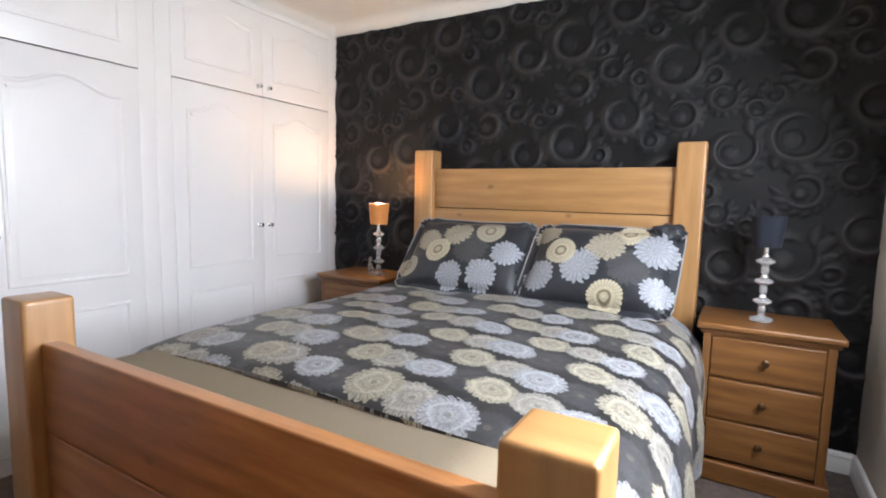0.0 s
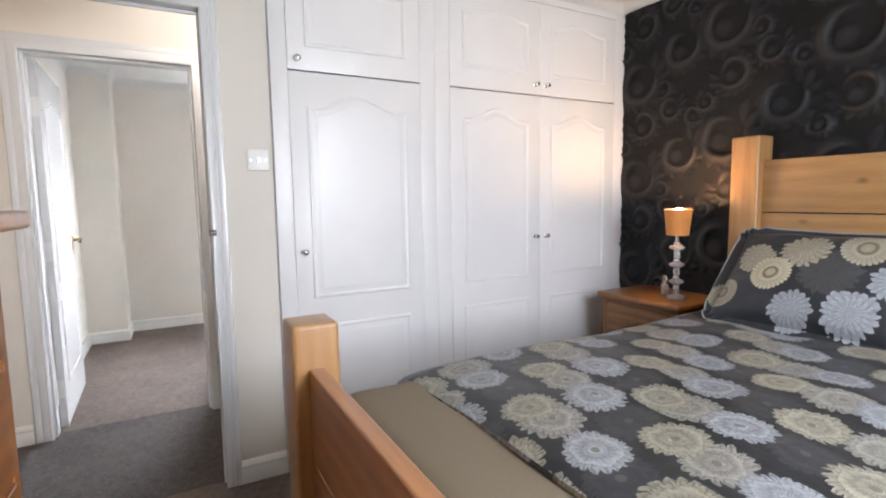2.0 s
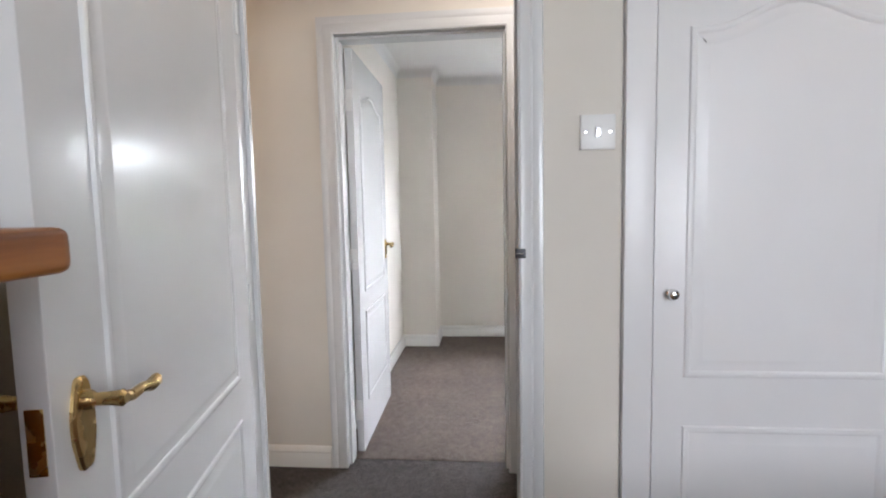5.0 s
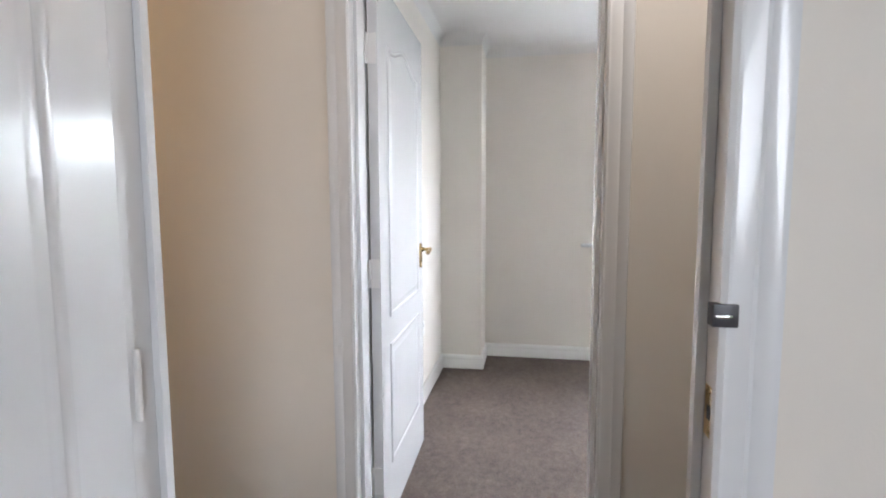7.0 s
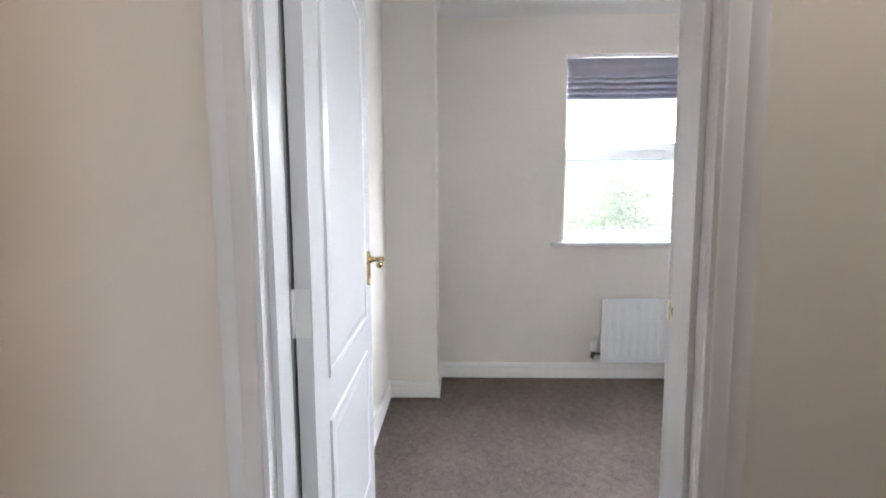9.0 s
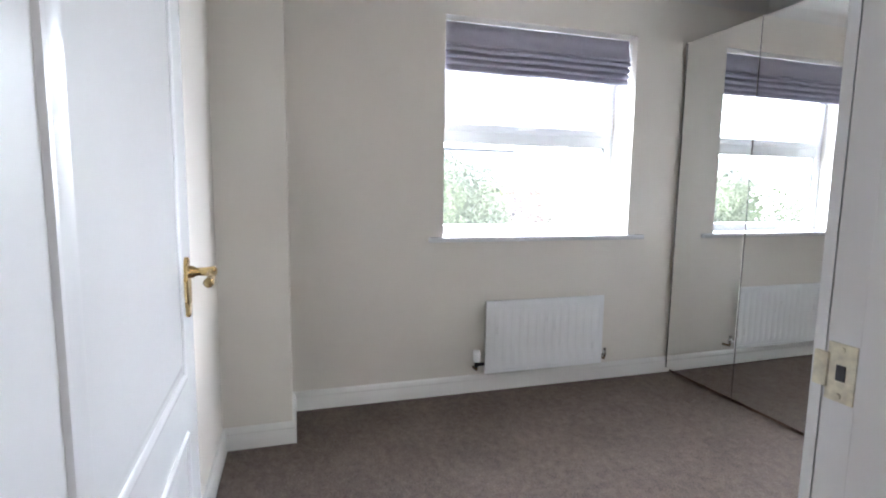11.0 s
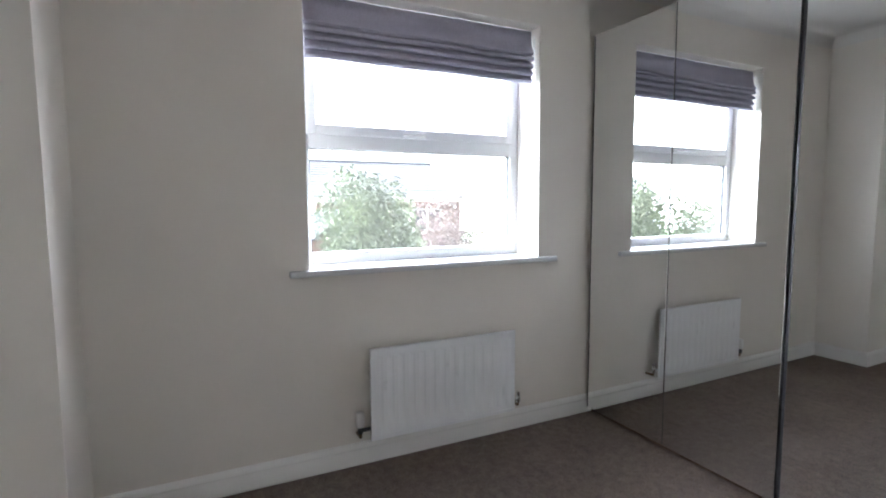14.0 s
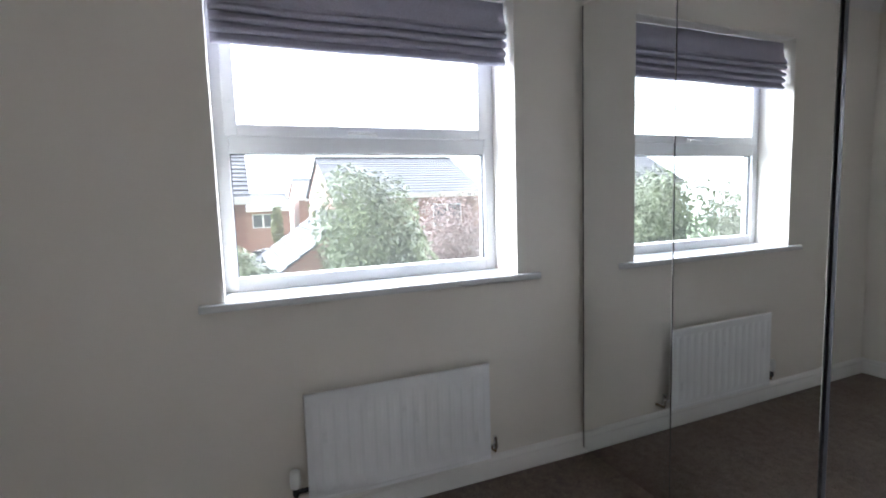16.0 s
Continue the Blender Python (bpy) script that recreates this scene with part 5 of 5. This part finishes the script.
def mirror_wardrobe(x0, x1, label):
    e = empty("mirrored_wardrobe", ((x0 + x1) / 2, 2.14, 0), label, "wardrobe", "mirrored wardrobes along the wall")
    o = Vector(e.location)
    made = []
    bm = bmesh.new()
    y0, y1, top = 1.839, 2.415, 2.075
    box(bm, (x0, y0, 0.04), (x0 + 0.018, y1, top), 0.001)
    box(bm, (x1 - 0.018, y0, 0.04), (x1, y1, top), 0.001)
    box(bm, (x0 + 0.0185, y0, top - 0.018), (x1 - 0.0185, y1, top), 0.001)
    box(bm, (x0 + 0.0185, y0, 0.04), (x1 - 0.0185, y1, 0.058), 0.001)
    made.append(part("carcass", bm, WALNUT, e))
    made.append(boxed("plinth", (x0 + 0.002, y0 + 0.012, 0.002), (x1 - 0.002, y0 + 0.03, 0.0395), WALNUT, e))
    xm = (x0 + x1) / 2
    for a, b in ((x0 + 0.0015, xm - 0.001), (xm + 0.001, x1 - 0.0015)):
        d = boxed("door", (a, 1.819, 0.032), (b, 1.837, top), DARKPL, e, 0.001)
        made.append(d)
        # The wider left inset bares dark backing, standing in for the shadow gap.
        boxed("mirror", (a + (0.013 if a < x0 + 0.01 else 0.0015), 1.813, 0.033), (b - 0.001, 1.8185, top - 0.001), MIRROR, d, 0.0012, "frameless mirror glass", seg=1, smooth=False)
    for ob in made:
        ob.location -= o
    e.rotation_euler = (0, 0, radians(0.60))
    e.location.y += -0.020 if x0 < -3 else -0.0075
    return e


mirror_wardrobe(RX0 + 0.012, -2.300, "double wardrobe with full-height mirrored doors beside the window wall")
mirror_wardrobe(-2.297, -1.33, "double wardrobe with full-height mirrored doors")


def pendant(x, y, label):
    e = empty("pendant_light", (x, y, H), label, "ceiling light")
    bm = bmesh.new()
    lathe(bm, [(0.045, -0.001), (0.045, -0.012), (0.02, -0.03), (0.006, -0.034)], 24)
    part("ceiling_rose", bm, PLASTIC, e, smooth=True)
    bm = bmesh.new()
    tube(bm, [(0, 0, -0.03), (0, 0, -0.12)], 0.003, 8)
    part("flex", bm, PLASTIC, e, smooth=True)
    bm = bmesh.new()
    lathe(bm, [(0.17, -0.235), (0.172, -0.235), (0.172, -0.085), (0.17, -0.085), (0.17, -0.235)], 40, cap=False)
    part("shade", bm, PEACH, e, "peach fabric drum shade", smooth=True)
    bm = bmesh.new()
    lathe(bm, [(0.168, -0.236), (0.168, -0.239)], 40)
    part("diffuser", bm, DIFF, e, "glowing white diffuser")
    return e


PEACH, _nt, _b = material("peach_shade", (0.70, 0.36, 0.22), 0.8)
_b.inputs["Emission Color"].default_value = (1.0, 0.45, 0.22, 1)
_b.inputs["Emission Strength"].default_value = 0.25
DIFF, _nt, _b = material("lamp_diffuser", (0.9, 0.85, 0.75), 0.6)
_b.inputs["Emission Color"].default_value = (1.0, 0.85, 0.62, 1)
_b.inputs["Emission Strength"].default_value = 2.5
pendant(-2.36, 0.48, "peach drum pendant light hanging in the back room, lit")

# Added fill lamps: warm for light from further along, neutral to lift the walls.
for lamp_y, watts, tone in ((-2.6, 9.5, (1.0, 0.62, 0.28)), (0.10, 7.0, (1.0, 0.90, 0.80))):
    landing_data = bpy.data.lights.new("landing_fill_light", "POINT")
    landing_data.energy, landing_data.color, landing_data.shadow_soft_size = watts, tone, 0.25
    new("landing_fill_light", landing_data).location = (-0.50, lamp_y, 2.22)


# Unseen rose, added to go with each fill lamp.
def fill_lamp_rose(y):
    e = empty("added_ceiling_rose", (-0.50, y, H), "white ceiling rose added above a landing fill lamp", "ceiling light", "landing lights")
    bm = bmesh.new()
    lathe(bm, [(0.05, -0.001), (0.05, -0.015), (0.02, -0.04)], 20)
    part("ceiling_rose", bm, PLASTIC, e, smooth=True)
    return e


fill_lamp_rose(-2.6)
fill_lamp_rose(0.10)

# double socket on the wall of the back room
e = empty("wall_socket", (-2.30, RY0, 0.46), "white double wall socket above the skirting", "socket")
boxed("plate", (-0.073, 0.0005, -0.043), (0.073, 0.010, 0.043), PLASTIC, e, 0.003)
for s in (-0.036, 0.036):
    boxed("switch_rocker", (s - 0.008, 0.0102, 0.012), (s + 0.008, 0.014, 0.030), PLASTIC, e, 0.002)
    bm = bmesh.new()
    box(bm, (s - 0.002, 0.0102, -0.002), (s + 0.002, 0.0106, 0.008))
    box(bm, (s - 0.013, 0.0102, -0.022), (s - 0.007, 0.0106, -0.018))
    box(bm, (s + 0.007, 0.0102, -0.022), (s + 0.013, 0.0106, -0.018))
    part("pin_holes", bm, DARKPL, e, "dark pin holes")


# ---- outdoors ----
SKYGLOW, _nt, _b = material("bright_overcast", (0.8, 0.8, 0.8), 1.0)
_b.inputs["Emission Color"].default_value = (0.93, 0.96, 1.0, 1)
_b.inputs["Emission Strength"].default_value = 56
bm = bmesh.new()
lo = [bm.verts.new((-75 + 0.006 * y * y, y, -5)) for y in range(-100, 101, 20)]
hi = [bm.verts.new((-75 + 0.006 * y * y, y, 90)) for y in range(-100, 101, 20)]
for k in range(len(lo) - 1):
    bm.faces.new((lo[k], lo[k + 1], hi[k + 1], hi[k]))
tagged(part("backdrop", bm, SKYGLOW), kind="structure")
GZ = -2.75
GRASS = simple("grass_ground", (0.07, 0.11, 0.035), 0.95, 0, 3, 0.4, 0.3)
LEAF_G = simple("laurel_leaf", (0.19, 0.225, 0.115), 0.45, 0, 1.5, 0.5, 0.0)
LEAF_P = simple("pink_leaf", (0.34, 0.255, 0.24), 0.5, 0, 1.5, 0.5, 0.0)
LEAF_Y = simple("golden_conifer_leaf", (0.17, 0.19, 0.06), 0.6, 0, 2, 0.4, 0.0)
LEAF_D = simple("conifer_leaf", (0.035, 0.07, 0.025), 0.6, 0, 2, 0.4, 0.0)
BARK = simple("bark", (0.10, 0.075, 0.05), 0.9, 0, 30, 0.3, 0.4)
ROADM = simple("asphalt", (0.055, 0.055, 0.06), 0.9, 0, 40, 0.3, 0.3)
SOFFIT = simple("white_fascia", (0.75, 0.75, 0.75), 0.5, 0, 10, 0.05, 0.0)
CARP = simple("dark_blue_car_paint", (0.03, 0.04, 0.06), 0.2, 0.3, 10, 0.1, 0.0)
RUBBER = simple("tyre_rubber", (0.02, 0.02, 0.02), 0.8, 0, 40, 0.1, 0.0)


def brick_mat():
    m, nt, b = material("red_brick", (0.30, 0.11, 0.07), 0.9)
    tc = nt.nodes.new("ShaderNodeTexCoord")
    br = nt.nodes.new("ShaderNodeTexBrick")
    br.inputs["Color1"].default_value = (0.30, 0.155, 0.115, 1)
    br.inputs["Color2"].default_value = (0.23, 0.115, 0.085, 1)
    br.inputs["Mortar"].default_value = (0.32, 0.28, 0.24, 1)
    br.inputs["Scale"].default_value = 1.0
    br.inputs["Mortar Size"].default_value = 0.006
    br.inputs["Brick Width"].default_value = 0.225
    br.inputs["Row Height"].default_value = 0.075
    nt.links.new(tc.outputs["UV"], br.inputs["Vector"])
    nt.links.new(br.outputs["Color"], b.inputs["Base Color"])
    return m


BRICK = brick_mat()
TILE = simple("slate_grey_roof_tile", (0.085, 0.085, 0.095), 0.85, 0, 6, 0.25, 0.1)
bm = bmesh.new()
vs = [bm.verts.new(p) for p in ((-1500, -1500, GZ), (1500, -1500, GZ), (1500, 1500, GZ), (-1500, 1500, GZ))]
bm.faces.new(vs)
o = part("ground", bm, GRASS)
o["kind"] = "structure"
boxed("road", (-19.5, -40, GZ + 0.004), (-13.5, 0.3, GZ + 0.02), ROADM, kind="structure")
boxed("kerb", (-13.5, -40, GZ + 0.002), (-13.35, 0.3, GZ + 0.12), SOFFIT, kind="structure")


def uv_wall(bm):
    lay = bm.loops.layers.uv.verify()
    for f in bm.faces:
        f.normal_update()
        k = 1 if abs(f.normal.x) > abs(f.normal.y) else 0
        for lp in f.loops:
            lp[lay].uv = (lp.vert.co[k], lp.vert.co.z)


def house(x, y, w, d, eaves, ridge, turn, label, windows=(), name="house"):
    """A gabled brick house: w along its ridge, d deep, eaves and ridge above its ground; turned about z."""
    e = empty(name, (x, y, GZ), label, "house")
    bm = bmesh.new()
    box(bm, (-w / 2, -d / 2, 0), (w / 2, d / 2, eaves))
    for s in (-1, 1):
        a = bm.verts.new((s * w / 2, -d / 2, eaves))
        b = bm.verts.new((s * w / 2, d / 2, eaves))
        c = bm.verts.new((s * w / 2, 0, ridge - 0.08))
        bm.faces.new((a, b, c))
    uv_wall(bm)
    part("wall", bm, BRICK, e)
    # roof courses: each course a thin step
    slope = math.atan2(ridge - eaves, d / 2)
    run = (d / 2 + 0.35) / math.cos(slope)
    n = max(6, int(run / 0.30))
    for s in (-1, 1):
        bm = bmesh.new()
        for k in range(n):
            a, b = run * k / n, run * (k + 1) / n + 0.03
            ca, sa = math.cos(slope), math.sin(slope)
            ze = eaves - 0.35 * math.tan(slope)
            pts = []
            for q, up in ((a, 0.035), (b, 0.0), (b, -0.02), (a, -0.02)):
                py = (d / 2 + 0.35) - q * ca - up * -sa * 0
                pts.append((s * py, ze + q * sa + up + 0.04))
            v0 = [bm.verts.new((-w / 2 - 0.15, p, z)) for p, z in pts]
            v1 = [bm.verts.new((w / 2 + 0.15, p, z)) for p, z in pts]
            for i in range(4):
                bm.faces.new((v0[i], v0[(i + 1) % 4], v1[(i + 1) % 4], v1[i]))
            bm.faces.new(v0)
            bm.faces.new(v1)
        part("roof_slope", bm, TILE, e)
    bm = bmesh.new()
    tube(bm, [(-w / 2 - 0.16, 0, ridge + 0.05), (w / 2 + 0.16, 0, ridge + 0.05)], 0.10, 8)
    part("ridge", bm, TILE, e)
    for s in (-1, 1):
        bm = bmesh.new()
        yy = s * (d / 2 + 0.36)
        box(bm, (-w / 2 - 0.15, min(yy, yy + s * 0.03), eaves - 0.28), (w / 2 + 0.15, max(yy, yy + s * 0.03), eaves - 0.05))
        box(bm, (-w / 2 - 0.1, min(s * d / 2, yy), eaves - 0.28), (w / 2 + 0.1, max(s * d / 2, yy), eaves - 0.26))
        part("fascia", bm, SOFFIT, e)
    for side, along, z, ww, hh in windows:
        we = empty("window", (0, 0, 0))
        we.parent = e
        if side in ("front", "back"):
            s = -1 if side == "front" else 1
            yy = s * d / 2
            lo, hi = (along - ww / 2, min(yy, yy + s * 0.03), z), (along + ww / 2, max(yy, yy + s * 0.03), z + hh)
            bm = bmesh.new()
            box(bm, lo, hi)
            part("frame", bm, SOFFIT, we)
            for c in (-1, 1):
                bm = bmesh.new()
                q0 = along + c * ww / 4 - ww / 4 + 0.06
                box(bm, (q0, min(yy + s * 0.031, yy + s * 0.036), z + 0.06), (q0 + ww / 2 - 0.12, max(yy + s * 0.031, yy + s * 0.036), z + hh - 0.06))
                part("pane", bm, PANE_FAR, we)
        else:
            s = -1 if side == "left" else 1
            xx = s * w / 2
            bm = bmesh.new()
            box(bm, (min(xx, xx + s * 0.03), along - ww / 2, z), (max(xx, xx + s * 0.03), along + ww / 2, z + hh))
            part("frame", bm, SOFFIT, we)
            for c in (-1, 1):
                bm = bmesh.new()
                q0 = along + c * ww / 4 - ww / 4 + 0.06
                box(bm, (min(xx + s * 0.031, xx + s * 0.036), q0, z + 0.06), (max(xx + s * 0.031, xx + s * 0.036), q0 + ww / 2 - 0.12, z + hh - 0.06))
                part("pane", bm, PANE_FAR, we)
    e.rotation_euler = (0, 0, radians(turn))
    return e


PANE_FAR = simple("far_window_glass", (0.08, 0.09, 0.10), 0.1, 0, 3, 0.1, 0.0)


def leaf_cloud(name, mat, centre, radii, count, size, seed, parent, lumps=9):
    """Many small leaves on a lumpy crown with gaps."""
    rnd = random.Random(seed)
    blobs = []
    for k in range(lumps):
        a, b = rnd.uniform(0, 6.28), rnd.uniform(-0.6, 1.0)
        q = rnd.uniform(0.12, 0.50)
        blobs.append((math.cos(a) * q * radii[0], math.sin(a) * q * radii[1], b * 0.55 * radii[2], rnd.uniform(0.38, 0.60)))
    blobs.append((0, 0, 0, 0.75))
    verts, faces = [], []
    for k in range(count):
        bx, by, bz, br = rnd.choice(blobs)
        d = Vector((rnd.gauss(0, 1), rnd.gauss(0, 1), rnd.gauss(0, 1))).normalized()
        r = br * (1 - 0.35 * rnd.random() ** 2) + rnd.uniform(-0.03, 0.06)
        p = Vector((centre[0] + bx + d.x * r * radii[0], centre[1] + by + d.y * r * radii[1], centre[2] + bz + d.z * r * radii[2]))
        n = (d + Vector((rnd.uniform(-1, 1), rnd.uniform(-1, 1), rnd.uniform(-0.5, 1))) * 0.9).normalized()
        t = n.orthogonal().normalized()
        t = Matrix.Rotation(rnd.uniform(0, 6.28), 3, n) @ t
        u = n.cross(t)
        s = size * rnd.uniform(0.6, 1.3)
        i = len(verts)
        verts += [p - t * s, p + u * s * 0.38 + n * s * 0.1, p + t * s, p - u * s * 0.38 + n * s * 0.1]
        faces.append((i, i + 1, i + 2, i + 3))
    me = bpy.data.meshes.new(name)
    me.from_pydata(verts, [], faces)
    me.materials.append(mat)
    ob = new(name, me)
    ob.parent = parent
    ob["kind"] = "stuff"
    return ob


def tree(name, x, y, trunk_h, radii, mat, count, size, seed, label, category="tree", cz=None):
    e = empty(name, (x, y, GZ), label, category)
    rnd = random.Random(seed + 50)
    bm = bmesh.new()
    top = trunk_h + radii[2] * 0.6
    tube(bm, [(0, 0, 0), (0.03, 0.02, trunk_h * 0.5), (0, 0.04, trunk_h), (0.05, 0, top)], [0.13, 0.10, 0.08, 0.03], 10)
    for k in range(7):
        a = k * 0.9 + rnd.random()
        z = trunk_h * 0.7 + 0.2 * k * radii[2] / 3
        tube(bm, [(0, 0, z), (math.cos(a) * radii[0] * 0.35, math.sin(a) * radii[1] * 0.35, z + radii[2] * 0.25), (math.cos(a) * radii[0] * 0.7, math.sin(a) * radii[1] * 0.7, z + radii[2] * 0.5)], [0.05, 0.03, 0.012], 7)
    part("trunk", bm, BARK, e, smooth=True)
    leaf_cloud("crown", mat, (0, 0, (trunk_h + radii[2] * 0.75) if cz is None else cz), radii, count, size, seed, e)
    return e


house(-28.0, 8.1, 7.3, 8.0, 4.3, 6.15, 90, "red brick house with a grey tiled gable roof behind the garden", (("front", -2.2, 2.6, 1.5, 1.1), ("front", 1.8, 2.6, 1.5, 1.1), ("left", 0.5, 2.4, 0.8, 1.0)))
house(-22.0, -3.55, 8.4, 8.0, 4.25, 6.4, 90, "red brick house with a tiled roof beside the road", (("front", -1.8, 2.5, 1.4, 1.1),))
house(-48.0, 0.0, 9.0, 8.0, 3.6, 4.7, 90, "distant brick house with a tiled roof", (("front", 2.4, 2.0, 1.6, 1.1),))
house(-50.0, 9.0, 7.0, 8.0, 4.4, 6.0, 90, "distant brick house with a tiled roof", (("front", -2.0, 2.4, 1.4, 1.1),))
house(-27.0, -17.5, 8.0, 8.0, 4.6, 6.9, 90, "red brick house with a tiled roof beyond the hedge", (("front", 2.0, 2.5, 1.4, 1.1),))
house(-14.2, 2.55, 4.6, 3.6, 2.35, 3.62, 0, "low brick garage with a tiled gable roof", (), "garage")
tree("laurel_bush", -8.0, 2.05, 0.9, (0.80, 0.86, 1.25), LEAF_G, 24000, 0.038, 3, "rounded green laurel bush in the garden", "bush", 3.15)
tree("pink_tree", -8.8, 3.55, 1.2, (0.80, 0.95, 1.05), LEAF_P, 10000, 0.032, 5, "small garden tree with pinkish leaves beside the laurel", "tree", 3.05)
tree("shrub", -8.2, 0.35, 0.5, (0.55, 0.62, 0.75), LEAF_G, 6000, 0.045, 7, "low green shrub in the garden", "bush", 2.75)
tree("conifer", -32.0, 2.55, 0.6, (0.42, 0.42, 1.5), LEAF_Y, 3500, 0.10, 9, "narrow golden-green conifer beside the road", "tree", 2.4)
tree("shrub", -9.0, -8.1, 0.6, (1.5, 2.3, 1.25), LEAF_G, 12000, 0.055, 17, "spreading green garden shrub beyond the fence", "bush", 2.9)
tree("hedge_tree", -10.0, -5.7, 1.0, (1.5, 2.0, 1.6), LEAF_G, 14000, 0.06, 11, "broad green tree beyond the fence", "tree", 3.0)


def car(x, y, turn):
    e = empty("parked_car", (x, y, GZ + 0.02), "dark blue parked hatchback on the road", "car")
    bm = bmesh.new()
    prof = [(-2.0, 0.25), (-2.05, 0.6), (-1.95, 0.88), (-1.1, 0.98), (-0.55, 1.38), (0.75, 1.42), (1.55, 1.0), (2.0, 0.9), (2.05, 0.5), (1.95, 0.25)]
    vs0 = [bm.verts.new((p, -0.82, z)) for p, z in prof]
    vs1 = [bm.verts.new((p, 0.82, z)) for p, z in prof]
    for i in range(len(prof)):
        bm.faces.new((vs0[i], vs0[(i + 1) % len(prof)], vs1[(i + 1) % len(prof)], vs1[i]))
    bm.faces.new(vs0)
    bm.faces.new(vs1)
    bmesh.ops.bevel(bm, geom=list(bm.edges), offset=0.05, segments=2, affect="EDGES")
    part("body", bm, CARP, e, smooth=True)
    for s in (-1, 1):
        bm = bmesh.new()
        q = [(-0.95, 1.0), (-0.5, 1.31), (0.68, 1.35), (1.3, 1.02)]
        bm.faces.new([bm.verts.new((p, s * 0.828, z)) for p, z in q])
        bmesh.ops.solidify(bm, geom=bm.faces[:], thickness=0.01)
        part("side_window", bm, PANE_FAR, e)
        for p in (-1.25, 1.25):
            bm = bmesh.new()
            lathe(bm, [(0.20, s * 0.66), (0.31, s * 0.67), (0.32, s * 0.83), (0.20, s * 0.845)], 20, (p, 0, 0.31), "Y")
            w = part("wheel", bm, RUBBER, e, smooth=True)
            bm = bmesh.new()
            lathe(bm, [(0.19, s * 0.847), (0.06, s * 0.86)], 16, (p, 0, 0.31), "Y")
            part("rim", bm, ALU, w, smooth=True)
    e.rotation_euler = (0, 0, radians(turn))


car(-31.0, 1.9, 70)
# garden fence
e = empty("garden_fence", (-12.0, 6.0, GZ), "weathered timber panel fence along the garden", "fence")
FENCE = wood("weathered_fence", (0.34, 0.25, 0.17), (0.27, 0.19, 0.12), (0.18, 0.12, 0.08), 0.8, False)
for k in range(60):
    boxed("slat", (-0.012, -5.4 + 0.15 * k, 0.02), (0.012 + 0.004 * (k % 2), -5.4 + 0.15 * k + 0.142, 1.65), FENCE, e)
